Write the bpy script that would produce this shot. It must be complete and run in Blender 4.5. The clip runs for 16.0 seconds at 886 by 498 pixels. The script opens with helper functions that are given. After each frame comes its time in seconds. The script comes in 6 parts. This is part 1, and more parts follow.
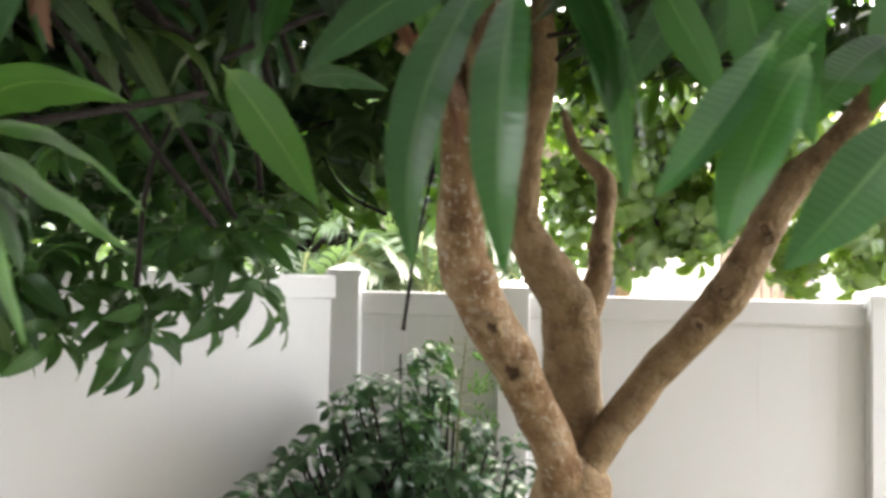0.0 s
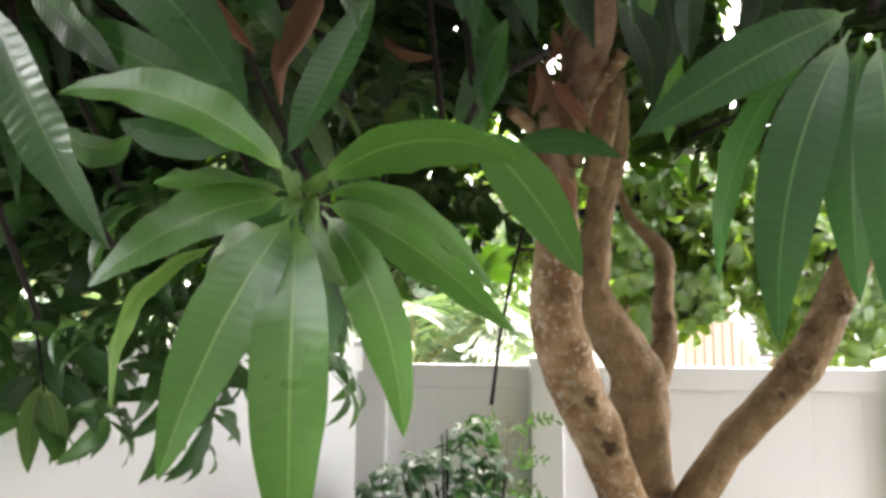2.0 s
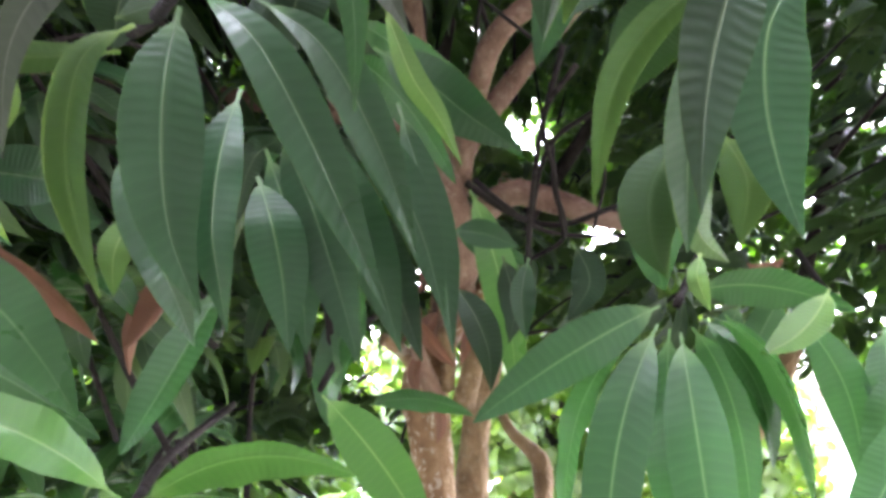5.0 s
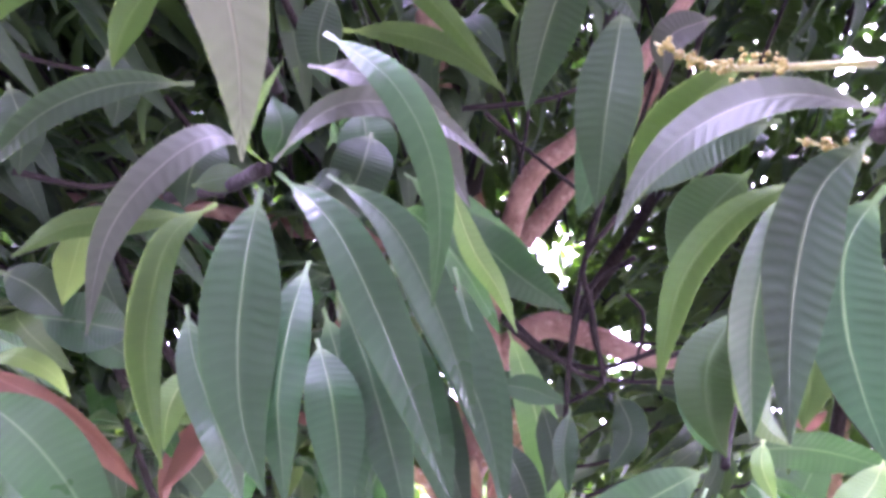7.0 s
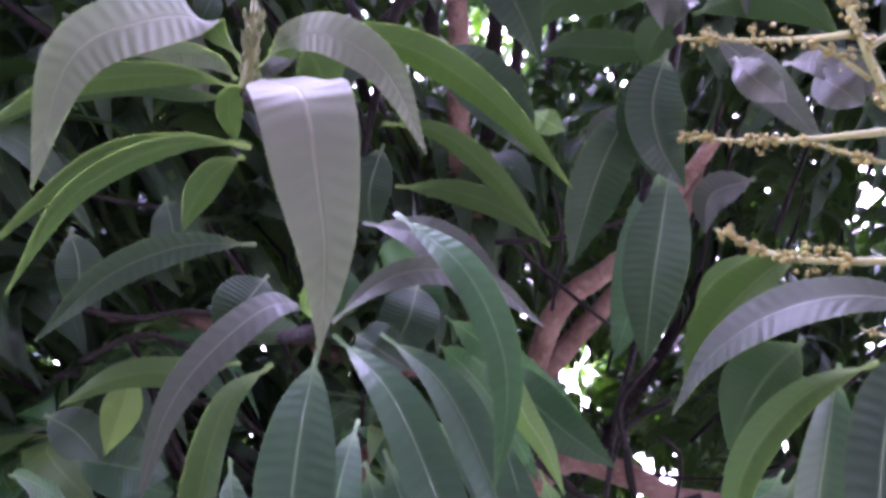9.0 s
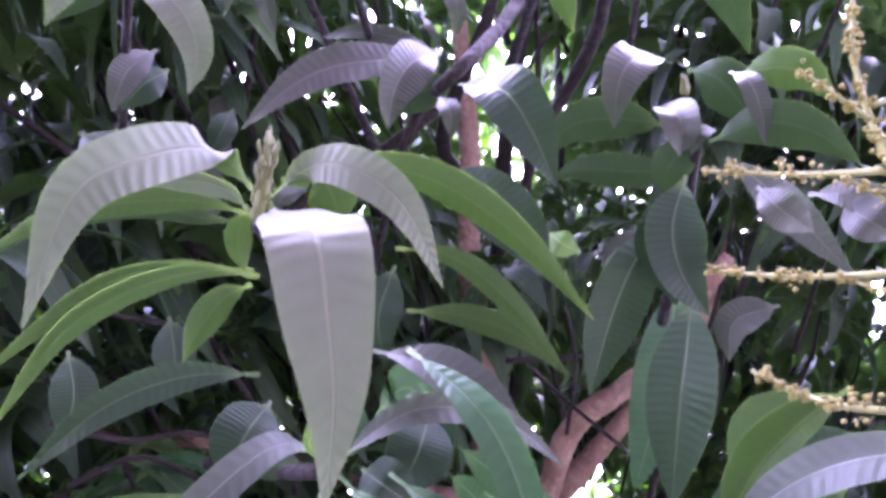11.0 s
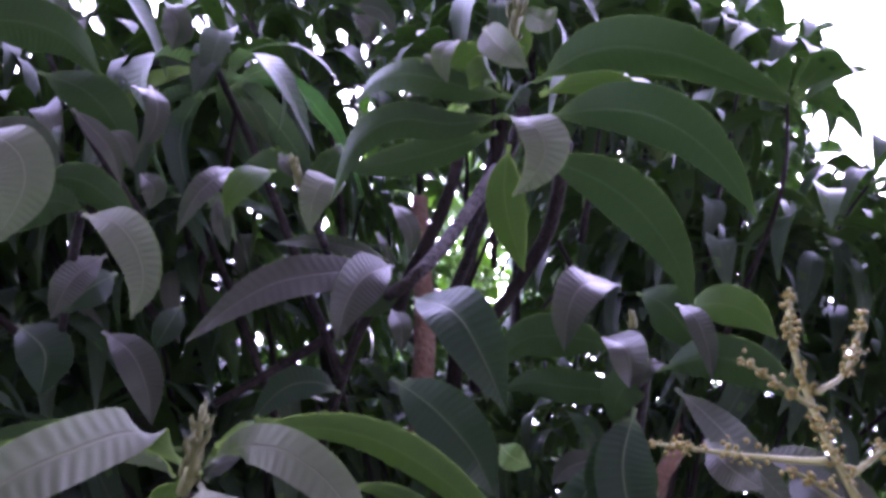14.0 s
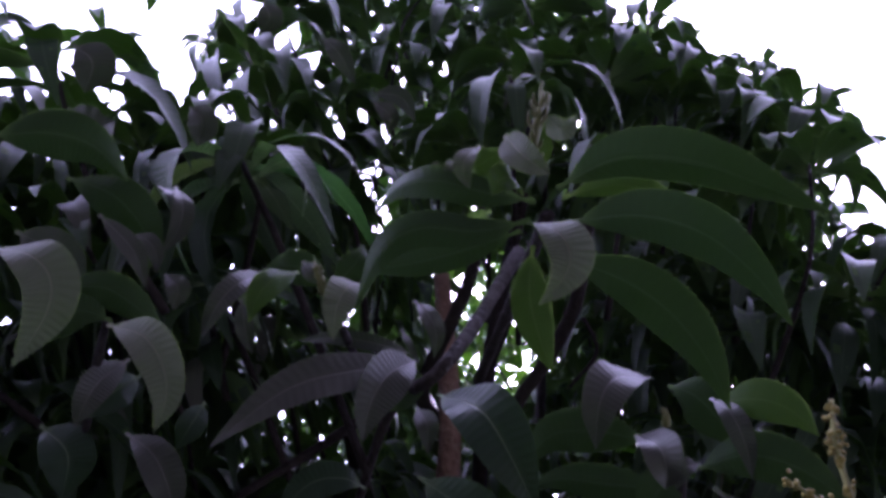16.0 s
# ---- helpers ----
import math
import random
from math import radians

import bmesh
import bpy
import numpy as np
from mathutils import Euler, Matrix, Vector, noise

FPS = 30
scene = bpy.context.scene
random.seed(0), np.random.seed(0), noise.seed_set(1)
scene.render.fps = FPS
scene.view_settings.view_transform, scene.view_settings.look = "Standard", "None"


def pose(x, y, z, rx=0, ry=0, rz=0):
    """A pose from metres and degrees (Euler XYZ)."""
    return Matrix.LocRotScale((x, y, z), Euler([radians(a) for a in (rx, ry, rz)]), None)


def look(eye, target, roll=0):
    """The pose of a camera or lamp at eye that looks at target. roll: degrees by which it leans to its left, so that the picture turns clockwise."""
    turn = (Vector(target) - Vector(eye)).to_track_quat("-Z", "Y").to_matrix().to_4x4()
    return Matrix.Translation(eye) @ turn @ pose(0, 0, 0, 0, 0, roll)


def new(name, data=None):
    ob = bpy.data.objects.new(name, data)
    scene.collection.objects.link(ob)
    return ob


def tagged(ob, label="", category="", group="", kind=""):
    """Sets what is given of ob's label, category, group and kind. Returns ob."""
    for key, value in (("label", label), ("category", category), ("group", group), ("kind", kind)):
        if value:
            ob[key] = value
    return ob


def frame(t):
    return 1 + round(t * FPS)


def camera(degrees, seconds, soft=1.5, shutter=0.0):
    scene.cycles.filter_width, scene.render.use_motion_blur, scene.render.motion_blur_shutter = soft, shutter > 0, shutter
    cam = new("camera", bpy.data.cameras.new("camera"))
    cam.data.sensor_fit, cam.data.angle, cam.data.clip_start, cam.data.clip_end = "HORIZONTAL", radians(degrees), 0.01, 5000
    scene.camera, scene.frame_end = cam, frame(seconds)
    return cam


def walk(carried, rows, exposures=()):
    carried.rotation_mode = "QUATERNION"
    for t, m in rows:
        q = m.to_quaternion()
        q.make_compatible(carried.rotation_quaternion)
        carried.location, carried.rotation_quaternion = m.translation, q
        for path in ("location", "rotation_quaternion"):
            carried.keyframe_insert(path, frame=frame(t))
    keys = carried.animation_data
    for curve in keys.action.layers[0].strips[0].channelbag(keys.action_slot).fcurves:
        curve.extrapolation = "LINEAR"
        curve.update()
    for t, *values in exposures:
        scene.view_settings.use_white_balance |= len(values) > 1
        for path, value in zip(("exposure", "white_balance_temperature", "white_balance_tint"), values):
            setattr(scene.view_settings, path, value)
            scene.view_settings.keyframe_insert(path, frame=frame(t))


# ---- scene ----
cam = camera(61.8, 16.0, soft=3.4, shutter=0.5)
PATH = [
    (0, (0.0, 0.0, 1.844), (0.0, 1.998, 1.931), 1.2),
    (0.5, (-0.186, 0.007, 1.839), (-0.114, 2.0, 1.987), 1.6),
    (1, (-0.33, 0.058, 1.841), (-0.253, 2.047, 2.032), 2.2),
    (1.5, (-0.377, 0.069, 1.845), (-0.206, 2.048, 2.079), 1.7),
    (2, (-0.371, 0.065, 1.844), (-0.185, 2.038, 2.119), 0.7),
    (2.5, (-0.368, 0.066, 1.854), (-0.172, 2.034, 2.151), 0.8),
    (3, (-0.355, 0.054, 1.878), (-0.052, 1.997, 2.242), 0.2),
    (3.5, (-0.337, 0.037, 1.896), (0.041, 1.938, 2.387), -0.9),
    (4, (-0.319, 0.014, 1.915), (0.128, 1.88, 2.479), -1.5),
    (4.2, (-0.32, 0.012, 1.919), (0.156, 1.859, 2.519), -1.8),
    (6.3, (-0.351, -0.004, 1.968), (0.011, 1.748, 2.86), -0.5),
    (6.5, (-0.354, -0.006, 1.97), (0.014, 1.732, 2.888), -0.9),
    (7, (-0.365, -0.013, 1.977), (0.006, 1.687, 2.963), 0.8),
    (7.5, (-0.382, -0.019, 1.983), (-0.008, 1.635, 3.043), 0.8),
    (8, (-0.388, -0.027, 1.988), (-0.065, 1.6, 3.106), 2.5),
    (8.5, (-0.393, -0.029, 2.003), (-0.102, 1.565, 3.176), 3.1),
    (8.7, (-0.395, -0.031, 2.004), (-0.1, 1.547, 3.197), 3.1),
    (10.8, (-0.401, -0.02, 2.03), (-0.172, 1.371, 3.449), 4.2),
    (11, (-0.402, -0.023, 2.031), (-0.178, 1.351, 3.468), 4.6),
    (11.5, (-0.402, -0.035, 2.039), (-0.169, 1.296, 3.513), 4.0),
    (12, (-0.398, -0.042, 2.05), (-0.153, 1.234, 3.571), 4.4),
    (12.5, (-0.396, -0.051, 2.058), (-0.186, 1.183, 3.618), 4.6),
    (13, (-0.398, -0.056, 2.067), (-0.201, 1.134, 3.663), 5.5),
    (13.5, (-0.404, -0.064, 2.076), (-0.144, 1.06, 3.709), 4.2),
    (14, (-0.41, -0.072, 2.081), (-0.157, 1.007, 3.746), 3.6),
    (14.5, (-0.411, -0.077, 2.085), (-0.218, 0.982, 3.77), 5.4),
    (15, (-0.41, -0.08, 2.092), (-0.219, 0.945, 3.798), 4.7),
    (15.5, (-0.41, -0.084, 2.094), (-0.241, 0.905, 3.824), 5.7),
    (16, (-0.418, -0.091, 2.1), (-0.262, 0.866, 3.85), 5.7),
]
EXPOSURE = [(0, 3.75, 6900, 14), (2.5, 4.1, 6900, 16), (4.2, 4.7, 6500, 10), (6.3, 5.75, 5650, 62), (7.5, 5.95, 5520, 76), (8.1, 5.9, 5420, 78), (8.7, 4.95, 5450, 68), (11, 5.5, 5350, 70), (12, 4.8, 5350, 70), (13, 4.7, 5350, 70), (14, 4.05, 5350, 66), (15.5, 3.0, 5300, 58), (16, 2.6, 5300, 56)]
walk(cam, [(t, look(eye, target, roll)) for t, eye, target, roll in PATH], EXPOSURE)

# ---------------------------------------------------------------- light
SUN_EL, SUN_AZ = radians(62), radians(35)      # azimuth from +y towards +x
world = bpy.data.worlds.new("hazy_sky")
scene.world = world
world.use_nodes = True
wn = world.node_tree.nodes
sky = wn.new("ShaderNodeTexSky")
sky.sky_type = "NISHITA"
sky.sun_disc = False
sky.sun_elevation = SUN_EL
sky.sun_rotation = SUN_AZ
sky.air_density, sky.dust_density, sky.ozone_density = 1.0, 6.0, 1.0
wn["Background"].inputs["Strength"].default_value = 0.15
haze = wn.new("ShaderNodeMix")               # thin white cloud over the whole sky
haze.data_type = "RGBA"
haze.inputs[0].default_value = 0.75
haze.inputs[7].default_value = (8.6, 8.9, 9.3, 1)
world.node_tree.links.new(sky.outputs["Color"], haze.inputs[6])
world.node_tree.links.new(haze.outputs[2], wn["Background"].inputs["Color"])
sun = new("sun", bpy.data.lights.new("sun", "SUN"))
sun.data.energy, sun.data.angle, sun.data.color = 1.2, radians(14), (1.0, 0.95, 0.87)
sun.matrix_world = look((0, 0, 8), (-math.sin(SUN_AZ) * math.cos(SUN_EL), -math.cos(SUN_AZ) * math.cos(SUN_EL), 8 - math.sin(SUN_EL)))


# ---------------------------------------------------------------- materials
def nodes_of(name):
    m = bpy.data.materials.new(name)
    m.use_nodes = True
    t = m.node_tree
    return m, t, t.nodes["Principled BSDF"], t.nodes["Material Output"]


def add(t, kind, **values):
    n = t.nodes.new(kind)
    for k, v in values.items():
        n.inputs[k].default_value = v
    return n


def calc(t, op, a, b=None, c=None):
    n = t.nodes.new("ShaderNodeMath")
    n.operation = op
    for i, v in enumerate((a, b, c)):
        if v is None:
            continue
        if isinstance(v, (int, float)):
            n.inputs[i].default_value = v
        else:
            t.links.new(v, n.inputs[i])
    return n.outputs[0]


def ramp(t, fac, stops):
    n = t.nodes.new("ShaderNodeValToRGB")
    while len(n.color_ramp.elements) < len(stops):
        n.color_ramp.elements.new(0.5)
    for e, (p, c) in zip(n.color_ramp.elements, stops):
        e.position, e.color = p, (*c, 1)
    t.links.new(fac, n.inputs["Fac"])
    return n.outputs["Color"]


def mix(t, fac, a, b, mode="MIX"):
    n = t.nodes.new("ShaderNodeMix")
    n.data_type, n.blend_type = "RGBA", mode
    for sock, v in ((n.inputs[0], fac), (n.inputs[6], a), (n.inputs[7], b)):
        if isinstance(v, (int, float)):
            sock.default_value = v
        elif isinstance(v, tuple):
            sock.default_value = (*v, 1)
        else:
            t.links.new(v, sock)
    return n.outputs[2]


def texture(t, kind, scale, coord="Object", detail=4.0):
    n = t.nodes.new(kind)
    n.inputs["Scale"].default_value = scale
    if "Detail" in n.inputs:
        n.inputs["Detail"].default_value = detail
    c = t.nodes.new("ShaderNodeTexCoord")
    t.links.new(c.outputs[coord], n.inputs["Vector"])
    return n


def bump(t, height, strength, distance, bsdf):
    n = t.nodes.new("ShaderNodeBump")
    n.inputs["Strength"].default_value, n.inputs["Distance"].default_value = strength, distance
    t.links.new(height, n.inputs["Height"])
    t.links.new(n.outputs["Normal"], bsdf.inputs["Normal"])
    return n


def leaf_material(name, dark, light, rib, through_col, through_fac, rough, islands=False, ribs=24.0, rib_depth=0.0003, gloss=0.5, sheen_share=0.0):
    """A leathery leaf: pale midrib, side veins in low relief, light that comes through from behind."""
    m, t, b, out = nodes_of(name)
    uv = t.nodes.new("ShaderNodeTexCoord")
    sep = t.nodes.new("ShaderNodeSeparateXYZ")
    t.links.new(uv.outputs["UV"], sep.inputs[0])
    q = calc(t, "ABSOLUTE", calc(t, "SUBTRACT", sep.outputs[0], 0.5))
    along = sep.outputs[1]
    if islands:
        g = t.nodes.new("ShaderNodeNewGeometry")
        rnd = g.outputs["Random Per Island"]
    else:
        g = t.nodes.new("ShaderNodeObjectInfo")
        rnd = g.outputs["Random"]
    blot = texture(t, "ShaderNodeTexNoise", 35.0)
    base = mix(t, rnd, dark, light)
    if sheen_share:
        # a share of the leaves is tinted grey to stand in for sky sheen
        some = calc(t, "LESS_THAN", calc(t, "FRACT", calc(t, "MULTIPLY", rnd, 7.31)), sheen_share)
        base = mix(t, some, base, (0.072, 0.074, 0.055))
    base = mix(t, calc(t, "MULTIPLY", blot.outputs["Fac"], 0.45), base, tuple(0.55 * v for v in dark))
    speck = texture(t, "ShaderNodeTexVoronoi", 140.0)
    dots = calc(t, "LESS_THAN", speck.outputs["Distance"], 0.09)
    base = mix(t, calc(t, "MULTIPLY", dots, 0.18), base, (0.09, 0.07, 0.03))
    mid = t.nodes.new("ShaderNodeMapRange")
    mid.inputs["From Min"].default_value, mid.inputs["From Max"].default_value = 0.030, 0.008
    t.links.new(q, mid.inputs["Value"])
    fade = calc(t, "SUBTRACT", 1.0, calc(t, "MULTIPLY", along, 0.55))
    rib_fac = calc(t, "MULTIPLY", mid.outputs["Result"], fade)
    drift = texture(t, "ShaderNodeTexNoise", 22.0)
    wave = calc(t, "SINE", calc(t, "MULTIPLY", calc(t, "SUBTRACT", calc(t, "MULTIPLY", along, ribs), calc(t, "MULTIPLY_ADD", q, 1.3, calc(t, "MULTIPLY", drift.outputs["Fac"], 1.6))), 6.2832))
    vein = calc(t, "POWER", calc(t, "MULTIPLY_ADD", wave, 0.5, 0.5), 6.0)
    base = mix(t, calc(t, "MULTIPLY", vein, 0.05), base, rib)
    base = mix(t, calc(t, "MULTIPLY", rib_fac, 0.8), base, rib)
    foot = t.nodes.new("ShaderNodeMapRange")
    foot.inputs["From Min"].default_value, foot.inputs["From Max"].default_value = 0.16, 0.05
    t.links.new(along, foot.inputs["Value"])
    base = mix(t, calc(t, "MULTIPLY", foot.outputs["Result"], 0.75), base, rib)
    t.links.new(base, b.inputs["Base Color"])
    patchy = texture(t, "ShaderNodeTexNoise", 9.0)
    t.links.new(calc(t, "MULTIPLY_ADD", patchy.outputs["Fac"], 0.3, rough - 0.15), b.inputs["Roughness"])
    b.inputs["Specular IOR Level"].default_value = gloss
    # the blade swells between its side veins, most halfway out to the margin
    swell = calc(t, "MULTIPLY", wave, calc(t, "MULTIPLY", calc(t, "MINIMUM", calc(t, "MULTIPLY", q, 5.0), 1.0), calc(t, "MULTIPLY_ADD", drift.outputs["Fac"], 0.9, 0.15)))
    height = calc(t, "ADD", calc(t, "MULTIPLY", swell, 0.6), calc(t, "MULTIPLY", rib_fac, -1.2))
    height = calc(t, "ADD", height, calc(t, "MULTIPLY", blot.outputs["Fac"], 0.9))
    bump(t, height, 0.9, rib_depth, b)
    tr = t.nodes.new("ShaderNodeBsdfTranslucent")
    t.links.new(mix(t, calc(t, "MULTIPLY", rib_fac, 0.5), through_col, rib), tr.inputs["Color"])
    ms = t.nodes.new("ShaderNodeMixShader")
    ms.inputs[0].default_value = through_fac
    t.links.new(b.outputs[0], ms.inputs[1])
    t.links.new(tr.outputs[0], ms.inputs[2])
    t.links.new(ms.outputs[0], out.inputs["Surface"])
    return m


# two-faced leaves pass little light through both faces
LEAF = {
    "green": leaf_material("leaf_green", (0.026, 0.080, 0.018), (0.046, 0.114, 0.024), (0.20, 0.32, 0.10), (0.15, 0.40, 0.05), 0.27, 0.32),
    "olive": leaf_material("leaf_olive", (0.030, 0.066, 0.020), (0.045, 0.088, 0.026), (0.17, 0.25, 0.09), (0.25, 0.42, 0.08), 0.18, 0.36, gloss=0.4),
    # next three: darker copies of the leaf, with inner-crown shade in the base colour
    "dark": leaf_material("leaf_dark", (0.013, 0.046, 0.017), (0.023, 0.068, 0.024), (0.11, 0.19, 0.08), (0.10, 0.31, 0.05), 0.20, 0.29, gloss=0.36, rib_depth=0.00045),
    "deep": leaf_material("leaf_deep", (0.012, 0.050, 0.017), (0.021, 0.072, 0.024), (0.14, 0.25, 0.09), (0.10, 0.33, 0.05), 0.17, 0.32, gloss=0.4),
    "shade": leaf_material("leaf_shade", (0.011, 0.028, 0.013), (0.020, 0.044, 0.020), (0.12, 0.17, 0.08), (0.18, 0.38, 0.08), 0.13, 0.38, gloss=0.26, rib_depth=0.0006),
    "lime": leaf_material("leaf_lime", (0.048, 0.110, 0.022), (0.064, 0.140, 0.028), (0.24, 0.33, 0.11), (0.24, 0.46, 0.06), 0.15, 0.42, gloss=0.4),
    # greyed base colours: reflected sky painted into the upper faces
    "grey_sheen": leaf_material("leaf_grey_sheen", (0.024, 0.030, 0.020), (0.050, 0.049, 0.039), (0.13, 0.13, 0.10), (0.14, 0.26, 0.08), 0.14, 0.36, gloss=0.5, rib_depth=0.0004),
    "pale": leaf_material("leaf_pale_sheen", (0.112, 0.124, 0.092), (0.138, 0.150, 0.112), (0.21, 0.22, 0.14), (0.26, 0.46, 0.10), 0.14, 0.60, gloss=0.16, rib_depth=0.0007, ribs=26.0),
    "under": leaf_material("leaf_underside", (0.024, 0.054, 0.012), (0.036, 0.074, 0.018), (0.14, 0.21, 0.06), (0.32, 0.50, 0.09), 0.27, 0.55, gloss=0.2),
    # shaded copy of the underside, darkened in its base colour
    "under_shade": leaf_material("leaf_underside_shade", (0.012, 0.032, 0.008), (0.020, 0.046, 0.012), (0.07, 0.12, 0.04), (0.28, 0.48, 0.08), 0.15, 0.5, gloss=0.2),
    # darker grey of the same painted sky sheen
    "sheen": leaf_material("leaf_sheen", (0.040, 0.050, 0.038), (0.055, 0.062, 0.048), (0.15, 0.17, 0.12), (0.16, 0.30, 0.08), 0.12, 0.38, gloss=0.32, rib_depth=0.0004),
    "dry": leaf_material("leaf_dry", (0.115, 0.056, 0.034), (0.190, 0.096, 0.058), (0.26, 0.14, 0.09), (0.32, 0.14, 0.07), 0.22, 0.6),
}
# inner crown coloured darker for shade, outer crown lighter and yellower for sun
FOLIAGE = leaf_material("foliage_crown", (0.016, 0.038, 0.016), (0.034, 0.062, 0.027), (0.11, 0.16, 0.07), (0.18, 0.34, 0.07), 0.16, 0.46, islands=True, sheen_share=0.02, gloss=0.24)
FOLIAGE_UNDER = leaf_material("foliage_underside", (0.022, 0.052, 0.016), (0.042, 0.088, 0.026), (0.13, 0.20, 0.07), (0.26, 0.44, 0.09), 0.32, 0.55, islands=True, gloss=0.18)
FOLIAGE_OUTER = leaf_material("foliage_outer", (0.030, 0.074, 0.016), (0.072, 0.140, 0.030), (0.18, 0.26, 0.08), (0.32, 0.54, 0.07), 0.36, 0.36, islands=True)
FOLIAGE_LOW = leaf_material("foliage_low", (0.020, 0.066, 0.026), (0.048, 0.112, 0.042), (0.15, 0.24, 0.09), (0.16, 0.36, 0.06), 0.28, 0.34, islands=True, gloss=0.4)
FOLIAGE_FAR = leaf_material("foliage_sunny", (0.014, 0.045, 0.008), (0.066, 0.125, 0.018), (0.18, 0.25, 0.07), (0.29, 0.47, 0.04), 0.32, 0.42, islands=True)
FOLIAGE_SHRUB = leaf_material("foliage_shrub", (0.018, 0.060, 0.026), (0.040, 0.105, 0.045), (0.12, 0.20, 0.09), (0.10, 0.26, 0.05), 0.18, 0.33, islands=True)
FOLIAGE_PALM = leaf_material("foliage_palm", (0.034, 0.068, 0.027), (0.066, 0.106, 0.048), (0.15, 0.20, 0.09), (0.17, 0.28, 0.085), 0.26, 0.45, islands=True)


def bark_material(name, dark, mid_col, pale, patch):
    m, t, b, _ = nodes_of(name)
    coarse, fine = texture(t, "ShaderNodeTexNoise", 14.0, detail=6), texture(t, "ShaderNodeTexNoise", 90.0, detail=5)
    cells = texture(t, "ShaderNodeTexVoronoi", 55.0)
    col = ramp(t, coarse.outputs["Fac"], [(0.3, dark), (0.5, mid_col), (0.72, pale)])
    blotch = texture(t, "ShaderNodeTexNoise", 60.0, detail=4)
    lichen = calc(t, "MULTIPLY", calc(t, "MULTIPLY", calc(t, "GREATER_THAN", blotch.outputs["Fac"], 0.57), calc(t, "GREATER_THAN", fine.outputs["Fac"], 0.46)), patch)
    col = mix(t, lichen, col, (0.44, 0.38, 0.30))
    b.inputs["Roughness"].default_value = 0.85
    b.inputs["Specular IOR Level"].default_value = 0.2
    scars = texture(t, "ShaderNodeTexVoronoi", 7.5)
    scar = calc(t, "LESS_THAN", calc(t, "MULTIPLY_ADD", fine.outputs["Fac"], 0.12, scars.outputs["Distance"]), 0.27)
    h = calc(t, "ADD", calc(t, "MULTIPLY", coarse.outputs["Fac"], 1.5), calc(t, "ADD", fine.outputs["Fac"], calc(t, "MULTIPLY", cells.outputs["Distance"], 0.6)))
    col = mix(t, calc(t, "MULTIPLY", fine.outputs["Fac"], 0.35), col, dark)
    t.links.new(mix(t, calc(t, "MULTIPLY", scar, 0.9), col, tuple(0.55 * q for q in dark)), b.inputs["Base Color"])
    bump(t, calc(t, "ADD", h, calc(t, "MULTIPLY", scar, 0.8)), 0.9, 0.006, b)
    return m


BARK = bark_material("bark_brown", (0.115, 0.074, 0.038), (0.255, 0.172, 0.094), (0.34, 0.245, 0.145), 0.22)
BARK_PALE = bark_material("bark_lichen", (0.120, 0.066, 0.032), (0.250, 0.155, 0.080), (0.42, 0.31, 0.20), 0.75)
BARK_PINK = bark_material("bark_young", (0.115, 0.066, 0.046), (0.22, 0.138, 0.100), (0.30, 0.20, 0.148), 0.2)
BARK_KNOT = bark_material("bark_knot", (0.055, 0.036, 0.022), (0.115, 0.074, 0.045), (0.18, 0.122, 0.078), 0.1)
# bark darkened to near black so twigs read as backlit silhouettes
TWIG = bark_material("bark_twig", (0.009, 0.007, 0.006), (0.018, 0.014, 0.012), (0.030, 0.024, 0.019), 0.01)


def plain_material(name, col, rough, grain=6.0, vary=0.12, relief=0.0005, fine=120.0, spec=0.5, metal=0.0):
    m, t, b, _ = nodes_of(name)
    big, small = texture(t, "ShaderNodeTexNoise", grain), texture(t, "ShaderNodeTexNoise", fine)
    f = calc(t, "MULTIPLY_ADD", big.outputs["Fac"], 0.7, calc(t, "MULTIPLY", small.outputs["Fac"], 0.3))
    t.links.new(mix(t, f, tuple(v * (1 - vary) for v in col), tuple(min(1, v * (1 + vary)) for v in col)), b.inputs["Base Color"])
    b.inputs["Roughness"].default_value, b.inputs["Metallic"].default_value = rough, metal
    b.inputs["Specular IOR Level"].default_value = spec
    bump(t, small.outputs["Fac"], 0.4, relief, b)
    return m


VINYL = plain_material("white_vinyl", (0.80, 0.80, 0.80), 0.38, grain=1.6, vary=0.05, relief=0.0003)
LAWN = plain_material("dry_lawn", (0.075, 0.080, 0.055), 0.95, grain=3.0, vary=0.5, relief=0.02, fine=60)
STUCCO = plain_material("white_stucco", (0.62, 0.60, 0.56), 0.85, grain=1.0, vary=0.06, relief=0.004)
# tone of the added unseen wall, kept dark to cut bounced light
WALL = plain_material("blocking_wall", (0.065, 0.062, 0.060), 0.85, grain=0.8, vary=0.1, relief=0.003)
TAN = plain_material("tan_siding", (0.25, 0.180, 0.128), 0.6, grain=2.0, vary=0.1, relief=0.001)
DARK_METAL = plain_material("dark_grey_paint", (0.05, 0.05, 0.06), 0.4, vary=0.15)
ROOF = plain_material("roof_shingle", (0.22, 0.19, 0.17), 0.8, vary=0.25, relief=0.004)
BUDS = plain_material("blossom", (0.150, 0.130, 0.018), 0.75, grain=160, vary=0.45, relief=0.001)
STALK = plain_material("flower_stalk", (0.190, 0.198, 0.062), 0.6, grain=40, vary=0.2)
BUD_TIP = plain_material("leaf_bud", (0.10, 0.11, 0.028), 0.6, grain=80, vary=0.35)


